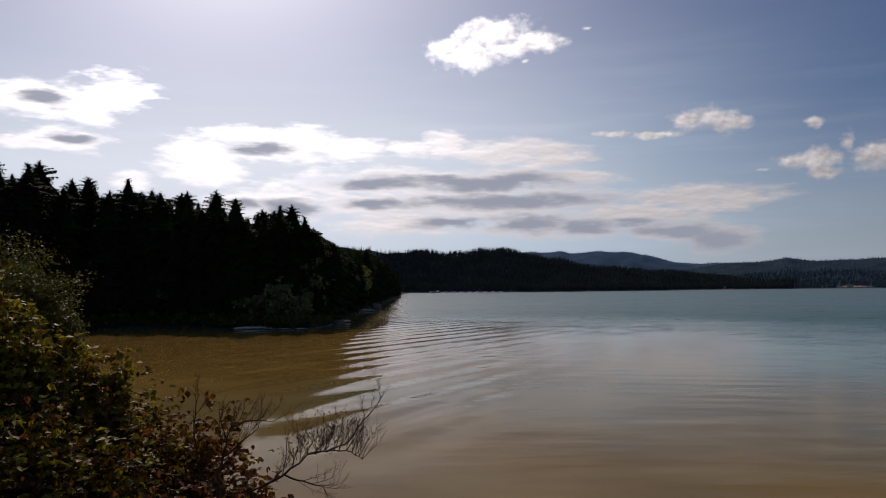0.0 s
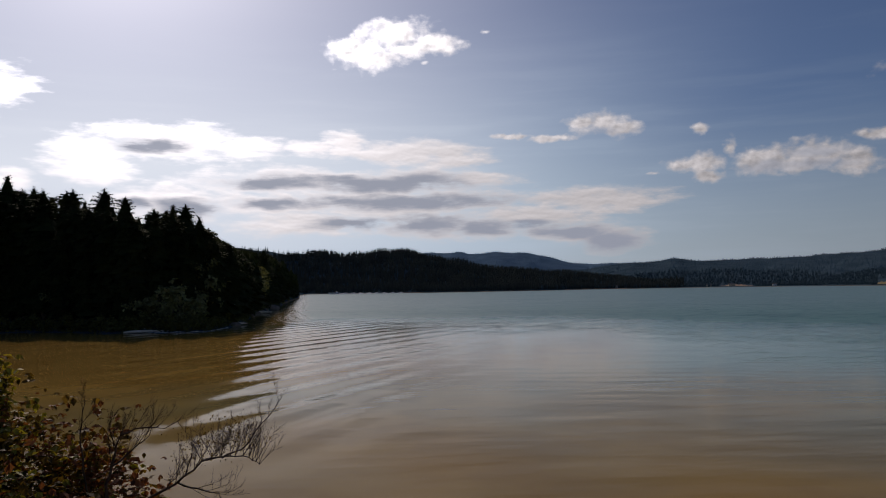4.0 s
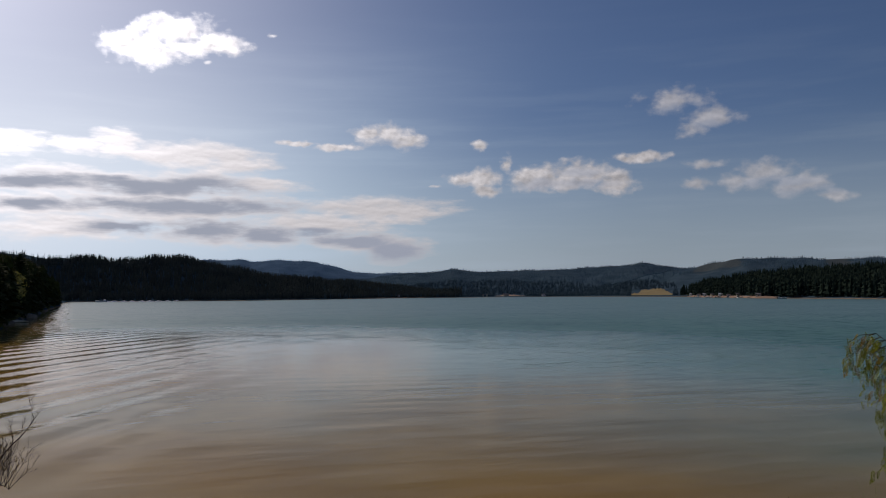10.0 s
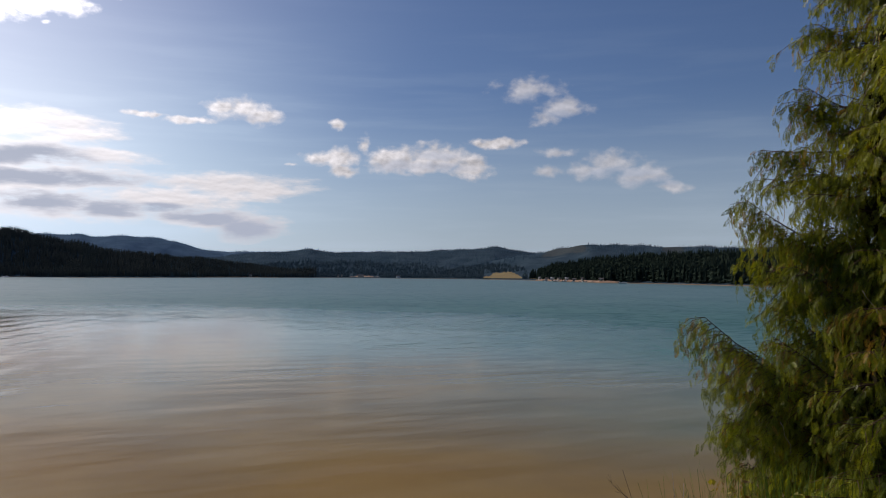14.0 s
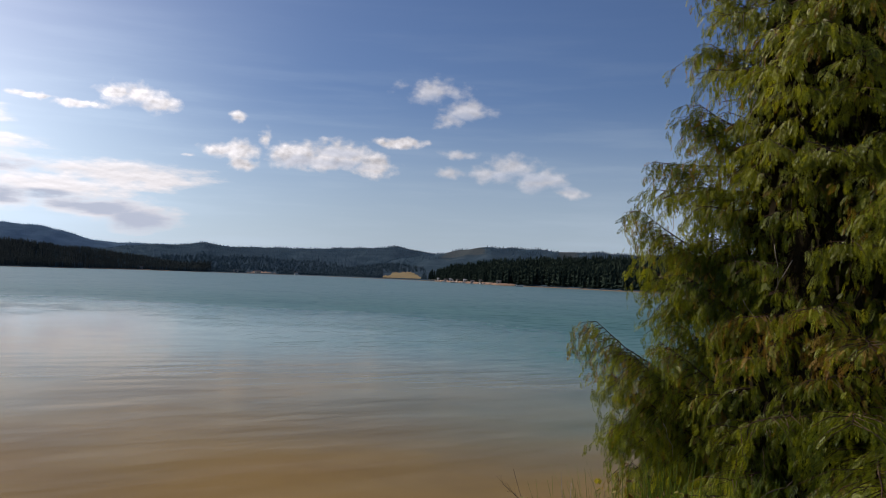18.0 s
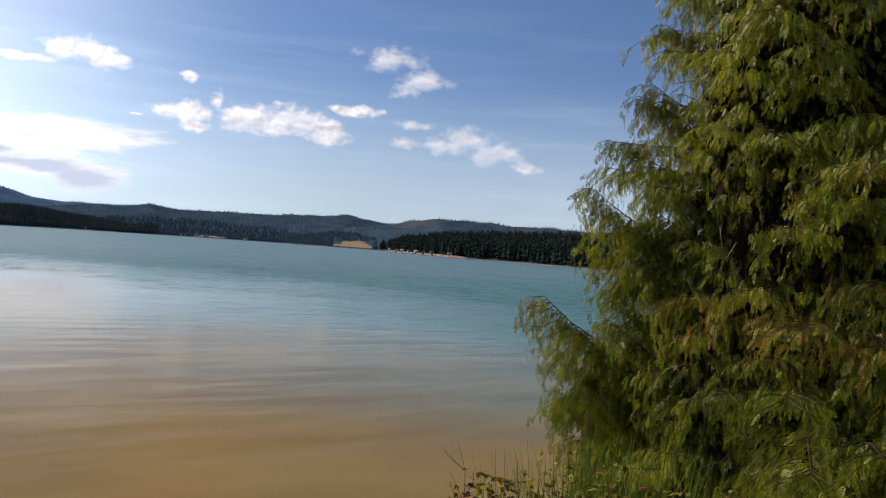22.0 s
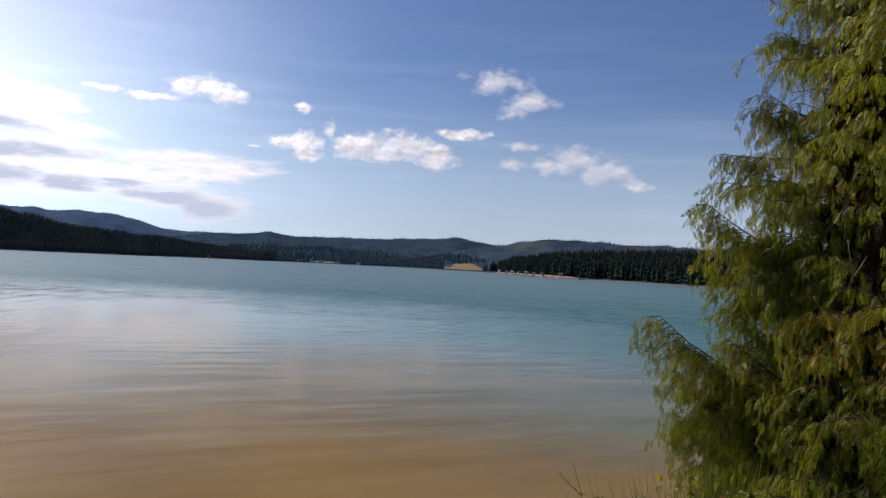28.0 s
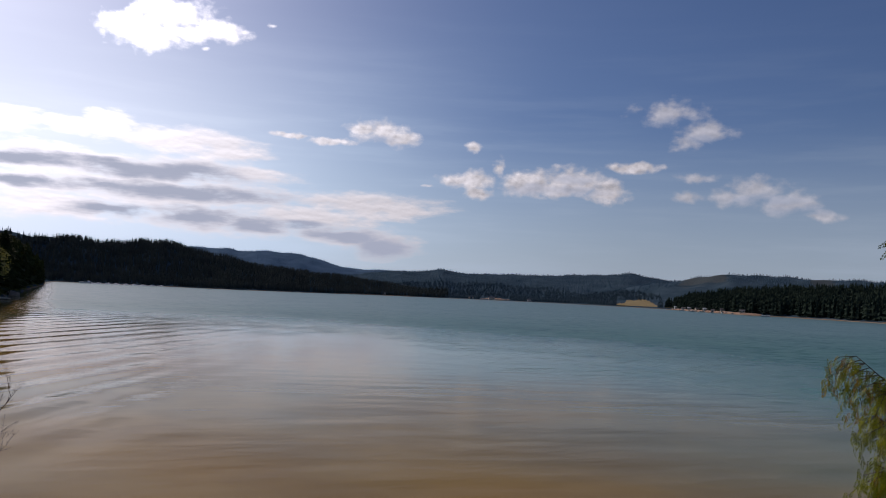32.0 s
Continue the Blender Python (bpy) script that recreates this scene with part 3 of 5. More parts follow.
def fan(name, azs, rs, height, mat, smooth=True):
    """A sheet in rings and rays round the eye's foot, closed at the middle."""
    a, r = np.meshgrid(azs, rs)
    z = height(a, r)
    v = np.stack([-np.sin(np.radians(a)) * r, np.cos(np.radians(a)) * r, z], -1).reshape(-1, 3)
    n, m = len(azs), len(rs)
    i = np.arange(m - 1)[:, None] * n
    j = np.arange(n)[None, :]
    k = (j + 1) % n
    quads = np.stack([i + j, i + n + j, i + n + k, i + k], -1).reshape(-1, 4)
    me = bpy.data.meshes.new(name)
    centre = len(v)
    v = np.vstack([v, [[0, 0, float(height(np.array(0.0), np.array(float(rs[0]))))]]])
    tris = np.stack([np.full(n, centre), np.arange(n), (np.arange(n) + 1) % n], -1)
    loops = np.concatenate([quads.ravel(), tris.ravel()])
    starts = np.concatenate([np.arange(len(quads)) * 4, len(quads) * 4 + np.arange(n) * 3])
    me.vertices.add(len(v))
    me.vertices.foreach_set("co", v.astype(np.float32).ravel())
    me.loops.add(len(loops))
    me.loops.foreach_set("vertex_index", loops.astype(np.int32))
    me.polygons.add(len(starts))
    me.polygons.foreach_set("loop_start", starts.astype(np.int32))
    me.polygons.foreach_set("use_smooth", [smooth] * len(starts))
    me.update(calc_edges=True)
    me.validate()
    me.materials.append(mat)
    return me


fine_az = np.arange(-80, 45, 0.36)
all_az = np.concatenate([np.arange(-180, -80, 2.5), fine_az, np.arange(45, 180, 2.5)])[::-1]
ground_r = np.concatenate([np.linspace(0.6, 20, 40), np.geomspace(21, 130, 22), np.linspace(133, 320, 40), np.geomspace(330, 1450, 40), np.linspace(1470, 4900, 70)])
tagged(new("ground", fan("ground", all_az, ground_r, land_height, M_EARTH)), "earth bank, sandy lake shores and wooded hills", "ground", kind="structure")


def wake_height(a, r):
    """Trains of low boat waves running in towards the near bank."""
    x, y = -np.sin(np.radians(a)) * r, np.cos(np.radians(a)) * r
    u = heading(62)
    s = x * u.x + y * u.y
    along = -x * u.y + y * u.x
    field = np.exp(-((a - 5.0) / 9.0) ** 2) * ease(r, 26, 45) * (1 - ease(r, 130, 300))
    train = np.sin(s * 2 * np.pi / 4.1 + 0.9 * np.sin(along * 0.035) + 0.012 * along) * (0.65 + 0.35 * np.sin(s * 0.21 + along * 0.05))
    u2 = heading(-12)
    s2 = x * u2.x + y * u2.y
    field2 = ease(r, 12, 22) * (1 - ease(r, 55, 105)) * (0.35 + 0.65 * ease(-a, -2, 25))
    side = x * u2.y - y * u2.x
    swell = np.sin(s2 * 2 * np.pi / 6.2 + 1.3 * np.sin(side * 0.06)) * (0.5 + 0.5 * np.sin(s2 * 0.17 + side * 0.045 + 1.0)) + 0.4 * np.sin(s2 * 2 * np.pi / 2.7 + 0.11 * side)
    return 0.066 * field * train + 0.006 * field2 * swell


water_az = np.concatenate([np.arange(-180, -80, 4.0), np.arange(-80, -12, 0.8), np.arange(-12, 30, 0.3), np.arange(30, 180, 4.0)])[::-1]
water_r = np.concatenate([np.linspace(5, 30, 60), np.geomspace(30.3, 230, 240), np.geomspace(235, 400, 24), np.geomspace(420, 4890, 40)])
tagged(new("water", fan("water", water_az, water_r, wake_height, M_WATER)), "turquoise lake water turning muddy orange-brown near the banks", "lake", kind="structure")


def patch(name, az0, az1, r0, r1, mat, label, lift=0.5, n=24, ragged=0.25, seed=1):
    """A cleared piece of ground with an uneven outline that follows the land."""
    rng = np.random.default_rng(seed)
    verts, faces = [], []
    edge = 1 + rng.uniform(-ragged, ragged, (2, n + 1))
    for i in range(n + 1):
        a = az0 + (az1 - az0) * i / n
        bulge = math.sin(math.pi * (0.08 + 0.84 * i / n)) ** 0.6
        mid = r0 + 0.35 * (r1 - r0)
        for j in range(9):
            lo, hi = mid - (mid - r0) * bulge * edge[0, i], mid + (r1 - mid) * bulge * edge[1, i]
            r = lo + (hi - lo) * j / 8
            verts.append(tuple(at(a, r, float(land_height(a, r)) + lift)))
    for i in range(n):
        for j in range(8):
            k = i * 9 + j
            faces.append((k, k + 9, k + 10, k + 1))
    return tagged(new(name, mesh_of(name, verts, faces, mat, True)), label, name.split("_")[-1], kind="structure")


CLEARINGS = []


def clearing(name, az0, az1, r0, r1, mat, label, lift=0.6, seed=1):
    CLEARINGS.append((min(az0, az1), max(az0, az1), r0, r1))
    return patch(name, az0, az1, r0, r1, mat, label, lift, seed=seed)


clearing("dry_meadow", -34.4, -37.1, 1790, 2150, M_DRYGRASS, "dry golden meadow sloping to the lake shore", seed=2)
clearing("dry_meadow", -37.6, -38.1, 1500, 1640, M_DRYGRASS, "dry golden meadow strip between dark trees", seed=3)
clearing("bare_slope", -25.2, -27.3, 2270, 2480, M_CLAY, "bare reddish clay slope on the far shore", seed=4)


def shore_strip(name, az0, az1, wide, label, seed):
    """Bare strip of clay along the water in front of the woods."""
    rng = np.random.default_rng(seed)
    verts, faces = [], []
    for i in range(61):
        a = az0 + (az1 - az0) * i / 60
        deep = wide * math.sin(math.pi * (0.06 + 0.9 * i / 60)) ** 0.5 * rng.uniform(0.75, 1.1)
        for j in range(5):
            r = float(far_shore(a)) + 1.0 + deep * j / 4
            verts.append(tuple(at(a, r, float(land_height(a, r)) + 0.25)))
    for i in range(60):
        for j in range(4):
            k = i * 5 + j
            faces.append((k, k + 5, k + 6, k + 1))
    tagged(new(name, mesh_of(name, verts, faces, M_CLAY, True)), label, "ground", kind="structure")


shore_strip("camp_ground", -38.0, -43.6, 26, "bare tan lakeside clearing with cottages", 6)
shore_strip("clay_beach", -15.2, -20.4, 20, "low tan clay beach along the far shore", 5)
# logged slopes, kept free of trees
CLEARINGS += [(-41.4, -38.5, 2610, 2760), (-47.8, -46.4, 2740, 2800)]


# ---- far woods ----
def fir_template(seed, tiers=3, sides=6):
    """A small ragged fir one metre high: a slim core and many drooping tufts."""
    rng = np.random.default_rng(seed)
    verts, faces = [], []
    for s in range(5):
        ang = 2 * math.pi * s / 5
        verts.append((0.10 * math.cos(ang), 0.10 * math.sin(ang), 0.05))
    verts.append((0, 0, 1.0))
    faces += [(s, (s + 1) % 5, 5) for s in range(5)]
    count = tiers * sides
    for k in range(count):
        z = 0.06 + 0.84 * (k + rng.uniform(0, 1)) / count
        reach = (0.19 * (1 - z) ** 0.8 + 0.02) * rng.uniform(0.75, 1.3)
        ang, spread = k * 2.4 + rng.uniform(-0.4, 0.4), rng.uniform(0.45, 0.8)
        b = len(verts)
        verts += [(0.02 * math.cos(ang), 0.02 * math.sin(ang), min(0.98, z + 0.10)),
                  (reach * math.cos(ang - spread), reach * math.sin(ang - spread), z - rng.uniform(0.0, 0.05)),
                  (reach * math.cos(ang + spread), reach * math.sin(ang + spread), z - rng.uniform(0.0, 0.05))]
        faces.append((b, b + 1, b + 2))
    return np.array(verts), faces


def woods(name, count, az0, az1, r0, r1, tall, label, mat, seed, tiers=3, sides=6, floor=1.2, cap=None):
    """Trees strewn over the land between two headings; r0, r1: metres beyond the shore, or absolute when r0 > 1200."""
    rng = np.random.default_rng(seed)
    a = rng.uniform(min(az0, az1), max(az0, az1), count)
    f = rng.uniform(0, 1, count)
    r = (far_shore(a) + r0 + (r1 - r0) * f) if r0 < 1200 else (r0 + (r1 - r0) * f)
    z = land_height(a, r)
    keep = (z > floor) & (r > far_shore(a) + 6)
    keep &= ~((a > -43.6) & (a < -38.0) & (r < far_shore(a) + 27))
    for c0, c1, q0, q1 in CLEARINGS:
        keep &= ~((a > c0) & (a < c1) & (r > q0 - 280) & (r < q1))
    a, r, z = a[keep], r[keep], z[keep]
    n = len(a)
    size = tall * (0.4 + 0.75 * rng.beta(2.2, 1.6, n))
    if cap:
        size = np.clip(np.minimum(size, EYE_Z + r * np.tan(np.radians(cap(a))) - z) * 0.9, 3.0, None)
    m = turns(rng, rng.uniform(0, 6.28, n), np.zeros(n), np.zeros(n), size)
    m[:, :, :2] *= rng.uniform(0.75, 1.25, n)[:, None, None]
    p = np.stack([-np.sin(np.radians(a)) * r, np.cos(np.radians(a)) * r, z - 0.3], -1)
    return tagged(new(name, scatter(name, fir_template(seed, tiers, sides), m, p, mat)), label, "forest", kind="stuff")


skyline = table([(4.4, 2.7), (5.2, 3.0), (7.1, 3.5), (8.2, 4.3), (9.2, 5.0), (10.1, 5.5), (13.5, 6.2), (16.6, 6.6), (20.6, 6.85), (22.4, 7.35), (24.6, 7.3), (26.2, 7.9), (28, 7.9), (34, 8), (60, 8)])
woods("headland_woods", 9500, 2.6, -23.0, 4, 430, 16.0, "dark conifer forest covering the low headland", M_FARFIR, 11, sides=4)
woods("far_woods", 7500, -13.5, -37.4, 10, 700, 11.0, "conifer forest on the far shore, coloured blue-green for haze", M_BAYFIR, 12, sides=4)
woods("ridge_woods", 11000, -13.0, -56.0, 2400, 3660, 7.5, "forest over the long far ridge, coloured blue-green for haze", M_RIDGEFIR, 13, tiers=2, sides=4)
woods("mountain_woods", 6000, 0.0, -24.0, 3750, 4620, 8.0, "forest on distant mountains, coloured bluish for haze", M_HILLFIR, 14, tiers=2, sides=4)
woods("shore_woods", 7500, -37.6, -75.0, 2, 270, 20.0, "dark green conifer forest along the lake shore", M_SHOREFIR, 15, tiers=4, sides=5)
woods("back_woods", 1500, 44.0, 8.0, 30, 170, 21.0, "dense dark conifer forest behind the bay", M_FIR, 16, tiers=5, sides=8, cap=skyline)
woods("point_woods", 1100, 8.6, 3.1, 4, 160, 20.0, "dark conifers on the point", M_FIR, 17, tiers=5, sides=8, cap=skyline)
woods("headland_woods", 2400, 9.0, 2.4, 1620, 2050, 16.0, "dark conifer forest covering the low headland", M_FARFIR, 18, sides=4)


# ---- tall firs round the cove ----
def bough_template():
    """A flat drooping bough one metre long, with side sprays."""
    v, f = [], []
    steps = 5
    for i in range(steps + 1):
        t = i / steps
        v.append((t, 0, 0.10 * math.sin(t * 2.6) - 0.34 * t * t))
    for i in range(steps):
        t = (i + 0.5) / steps
        reach = 0.34 * (1 - 0.75 * t)
        z = v[i][2]
        for s in (-1, 1):
            k = len(v)
            v.append((i / steps + 0.55 * reach, s * reach, z - 0.13))
            f.append((i, k, i + 1) if s < 0 else (i + 1, k, i))
        k = len(v)
        v.append((i / steps + 0.08, 0.03, z - 0.22))
        f.append((i, i + 1, k))
    return np.array(v), f


BOUGH = bough_template()


def fir_crown(seed, h, rad):
    rng = np.random.default_rng(seed)
    zs, ys, ls, ps = [], [], [], []
    z = 0.10 * h
    while z < 0.985 * h:
        t = z / h
        reach = min(rad * 0.80, 0.72 * (h - z) + 0.30) * (0.86 + 0.24 * math.sin(z * 1.3 + seed))
        n = int(6 + 4 * (1 - t))
        for i in range(n):
            zs.append(z + rng.uniform(-0.25, 0.25))
            ys.append(2 * math.pi * i / n + rng.uniform(-0.35, 0.35) + z * 2.4)
            ls.append(max(0.35, reach * rng.uniform(0.55, 1.2)))
            ps.append(rng.uniform(-0.35, 0.35) * (1.2 - t) - 0.9 * (t - 0.5) - 2.6 * max(0.0, t - 0.78))
        z += rng.uniform(0.5, 0.85) * (0.26 + 0.85 * (1 - t))
    n = len(zs)
    m = turns(rng, np.array(ys), rng.uniform(-0.4, 0.4, n), np.array(ps), np.array(ls))
    p = np.stack([np.zeros(n), np.zeros(n), np.array(zs)], -1)
    me = scatter("crown", BOUGH, m, p, M_FIR)
    # dense inner growth: ragged skirts closer to the stem
    bm = bmesh.new()
    bm.from_mesh(me)
    z = 0.08 * h
    while z < 0.93 * h:
        reach = 0.70 * min(rad * 0.78, 0.56 * (h - z))
        tip = bm.verts.new((0, 0, min(0.99 * h, z + 0.11 * h)))
        ring = [bm.verts.new((math.cos(6.283 * k / 11 + z) * reach * q, math.sin(6.283 * k / 11 + z) * reach * q, z - 0.3 * q)) for k, q in enumerate(rng.uniform(0.55, 1.35, 11))]
        for k in range(11):
            bm.faces.new((tip, ring[k], ring[(k + 1) % 11]))
        z += 0.036 * h
    bm.to_mesh(me)
    bm.free()
    return me


FIRS = []
for k, (h, rad) in enumerate([(24, 4.6), (21, 4.2), (26, 5.0), (18, 3.8), (22, 4.7)]):
    rng = np.random.default_rng(40 + k)
    crown = fir_crown(60 + k, h, rad)
    trunk = tubes("trunk", [(curve_points((0, 0, -0.8), (rng.uniform(-0.2, 0.2), rng.uniform(-0.2, 0.2), h * 0.97), 0, 6, rng, 0.05),
                             [0.36, 0.33, 0.28, 0.22, 0.15, 0.09, 0.02], 7)], M_BARK)
    FIRS.append((h, crown, trunk))


def fir_tree(az, r, tall, which, yaw):
    h, crown, trunk = FIRS[which]
    ob = thing("fir_tree", at(az, r, float(land_height(az, r))), "tall dark green fir tree at the edge of the cove", "tree", "firs round the cove")
    ob.scale = (tall / h,) * 3
    ob.rotation_euler = (0, 0, yaw)
    part("trunk", trunk, ob)
    part("crown", crown, ob)


rng = np.random.default_rng(5)
for i, a in enumerate(np.concatenate([np.arange(4.3, 8.4, 0.22), np.arange(8.4, 44, 0.95), np.arange(8.8, 36, 0.55)])):
    a = float(a + rng.uniform(-0.2, 0.2))
    back = i >= 19 + 38
    r = float(far_shore(a)) + (rng.uniform(16, 30) if back else rng.uniform(5, 13))
    top = EYE_Z + r * math.tan(radians(float(skyline(a)))) - float(land_height(a, r))
    tall = top * (rng.uniform(0.84, 1.06) if back else rng.uniform(0.68, 1.02))
    fir_tree(a, r, tall, int(rng.integers(0, 5)), rng.uniform(0, 6.28))


# ---- broad-leaved trees and shrubs ----
SMALL_LEAF = (np.array([(0, 0, 0), (0.36, 0.5, 0.06), (0, 1.0, -0.06), (-0.36, 0.5, 0.06)]), [(0, 1, 2), (0, 2, 3)])


def leaf_cloud(name, rng, centres, spread, count, size, mat, droop=0.4):
    """Leaves strewn round twig ends."""
    c = np.asarray(centres)
    p = c[rng.integers(0, len(c), count)] + rng.normal(0, 1, (count, 3)) * np.array(spread)
    m = turns(rng, rng.uniform(0, 6.28, count), rng.uniform(-0.9, 0.6, count) - droop, rng.uniform(-0.7, 0.7, count), size * rng.uniform(0.6, 1.3, count))
    return scatter(name, SMALL_LEAF, m, p, mat)


def leafy_tree(name, place, tall, wide, mats, label, category, seed, leaves=2600, leaf=0.3, group="", limbs=9):
    rng = np.random.default_rng(seed)
    ob = thing(name, place, label, category, group)
    lean = rng.uniform(-0.08, 0.08, 2) * tall
    part("trunk", tubes("trunk", [(curve_points((0, 0, -0.4), (lean[0], lean[1], tall * 0.8), 0, 5, rng, 0.02 * tall),
                                   [0.03 * tall, 0.026 * tall, 0.02 * tall, 0.014 * tall, 0.009 * tall, 0.003 * tall], 6)], M_BARK), ob)
    ends = []
    for i in range(limbs):
        z0 = tall * (0.12 + 0.6 * i / limbs)
        a = i * 2.4 + rng.uniform(-0.4, 0.4)
        reach = wide * math.sin(math.pi * (0.22 + 0.62 * i / limbs)) * rng.uniform(0.7, 1.1)
        tip = (math.cos(a) * reach, math.sin(a) * reach, z0 + tall * rng.uniform(0.12, 0.3))
        line = curve_points((lean[0] * z0 / tall, lean[1] * z0 / tall, z0), tip, 0.05 * tall, 4, rng, 0.02 * tall)
        part("limb", tubes("limb", [(line, [0.011 * tall, 0.009 * tall, 0.007 * tall, 0.005 * tall, 0.002 * tall], 5)], M_BARK), ob)
        for q in line[1:]:
            for _ in range(3):
                ends.append(np.array(q) + rng.normal(0, 0.13 * wide, 3))
    ends += [np.array((lean[0], lean[1], tall * t)) + rng.normal(0, 0.12 * wide, 3) for t in (0.7, 0.8, 0.88, 0.95)]
    for i, mt in enumerate(mats):
        part("crown", leaf_cloud("crown", rng, ends, (0.11 * wide, 0.11 * wide, 0.09 * wide), leaves // len(mats), leaf, mt), ob)
    return ob


for az, r, tall, wide, seed in [(11.1, 140, 7.2, 2.7, 1), (9.7, 141, 4.5, 2.0, 2), (9.0, 147, 10.0, 2.9, 3), (5.7, 250, 11.0, 4.5, 4), (12.8, 144, 4.5, 2.6, 5), (17.5, 160, 7.0, 3.0, 6)]:
    leafy_tree("willow_tree", at(az, r, float(land_height(az, r))), tall, wide, [M_WILLOW], "pale grey-green willow at the water's edge", "tree", seed, 1700, 0.55, "willows at the cove")


def undergrowth(name, az0, az1, count, tall, mat, label, seed, reach=5.0):
    """Low brush hanging over the waterline."""
    rng = np.random.default_rng(seed)
    a = rng.uniform(az0, az1, count)
    clump = 0.5 + 0.5 * np.sin(a * 5.1 + seed) * np.sin(a * 1.9)
    r = far_shore(a) + rng.uniform(-0.8, reach, count)
    z = np.maximum(land_height(a, r), 0) + tall * rng.uniform(0.0, 1.0, count) * (0.45 + 0.55 * clump)
    m = turns(rng, rng.uniform(0, 6.28, count), rng.uniform(-1.3, 0.3, count), rng.uniform(-0.7, 0.7, count), 0.55 * rng.uniform(0.6, 1.4, count))
    p = np.stack([-np.sin(np.radians(a)) * r, np.cos(np.radians(a)) * r, z], -1)
    tagged(new(name, scatter(name, SMALL_LEAF, m, p, mat)), label, "undergrowth", kind="stuff")


undergrowth("undergrowth", 6.5, 30.0, 9000, 2.6, M_ALDER, "dark brush overhanging the waterline of the cove", 1)
undergrowth("undergrowth", 3.2, 6.6, 3500, 3.6, M_ALDER, "dark brush along the shore of the point", 2, 8.0)

# ---- shore of the cove ----
def drift_log(az, r, length, rad, yaw, label, seed):
    rng = np.random.default_rng(seed)
    ob = thing("drift_log", at(az, r, max(0.05, float(land_height(az, r))) + rad * 0.6), label, "log", "drift logs on the shore")
    ob.rotation_euler = (0, 0, yaw)
    line = curve_points((-length / 2, 0, 0), (length / 2, 0, 0.1), 0.12, 7, rng, 0.05)
    part("stem", tubes("stem", [(line, [rad * q for q in (0.8, 1, 1.05, 0.97, 0.9, 0.8, 0.6, 0.35)], 9)], M_LOG), ob)
    for s in range(3):
        x = rng.uniform(-0.3, 0.4) * length
        part("branch_stub", tubes("branch_stub", [([(x, 0, 0), (x + 0.2, rng.uniform(-0.5, 0.5), rad + 0.4)], [rad * 0.35, rad * 0.12], 5)], M_LOG), ob)


for k, (az, r, length, rad, turn) in enumerate([(12.6, 136.2, 7.0, 0.16, 0.15), (6.9, 157.5, 4.5, 0.2, 1.0), (5.5, 241.5, 7.0, 0.3, 0.4)]):
    drift_log(az, r, length, rad, radians(az) + turn - 0.2, "sun-bleached drift log lying at the waterline", k)


def white_waterline():
    """Low broken white roll along the waterline of the cove's shore."""
    rng = np.random.default_rng(31)
    line = np.arange(13.9, 7.5, -0.05)
    verts, faces = [], []
    for a in line:
        r = float(far_shore(a)) - 0.9 + 0.3 * math.sin(a * 3.1)
        tall = (0.21 if a > 9.4 else 0.15) * rng.uniform(0.35, 1.0) * (0.75 + 0.25 * math.sin(a * 6.0))
        for k in range(5):
            t = k / 4
            verts.append(tuple(at(float(a), r - 0.35 + 0.7 * t, 0.02 + tall * math.sin(math.pi * min(1.0, 0.15 + t)))))
    for i in range(len(line) - 1):
        for k in range(4):
            q = i * 5 + k
            faces.append((q, q + 5, q + 6, q + 1))
    tagged(new("shore_white_line", mesh_of("shore_white_line", verts, faces, M_FOAM, True)), "thin white line along the cove's waterline", "foam")


white_waterline()


def boulder(az, r, size, seed):
    rng = np.random.default_rng(seed)
    bm = bmesh.new()
    bmesh.ops.create_icosphere(bm, subdivisions=2, radius=1.0)
    off = Vector(rng.uniform(0, 50, 3))
    for v in bm.verts:
        v.co *= 1 + 0.35 * noise.noise(v.co * 1.3 + off)
        v.co = Vector((v.co.x * size * 1.3, v.co.y * size, v.co.z * size * 0.6))
    me = bpy.data.meshes.new("boulder")
    bm.to_mesh(me)
    bm.free()
    me.materials.append(M_ROCK)
    ob = new("boulder", me)
    ob.location = at(az, r, max(0.0, float(land_height(az, r))) + size * 0.15)
    ob.rotation_euler = (0, 0, rng.uniform(0, 6.28))
    tagged(ob, "brown weathered boulder at the water's edge", "rock", "boulders on the point")


for k in range(26):
    a = rng.uniform(4.4, 7.4)
    boulder(a, float(far_shore(a)) + rng.uniform(-1.0, 2.0), rng.uniform(0.35, 1.1), k)
boulder(4.75, 291, 2.2, 90)
boulder(5.0, 285, 1.6, 91)


# ---- boat and cottages far off ----
def box(name, x0, x1, y0, y1, z0, z1, mat, taper=0.0, bevel=0.05):
    bm = bmesh.new()
    v = [bm.verts.new((x, y, z)) for z, t in ((z0, taper), (z1, 0)) for x, y in ((x0 + t, y0 + t), (x1 - t, y0 + t), (x1 - t, y1 - t), (x0 + t, y1 - t))]
    for q in ((3, 2, 1, 0), (4, 5, 6, 7), (0, 1, 5, 4), (1, 2, 6, 5), (2, 3, 7, 6), (3, 0, 4, 7)):
        bm.faces.new([v[i] for i in q])
    bmesh.ops.bevel(bm, geom=bm.edges[:], offset=bevel, segments=1, affect="EDGES")
    me = bpy.data.meshes.new(name)
    bm.to_mesh(me)
    bm.free()
    me.materials.append(mat)
    return me


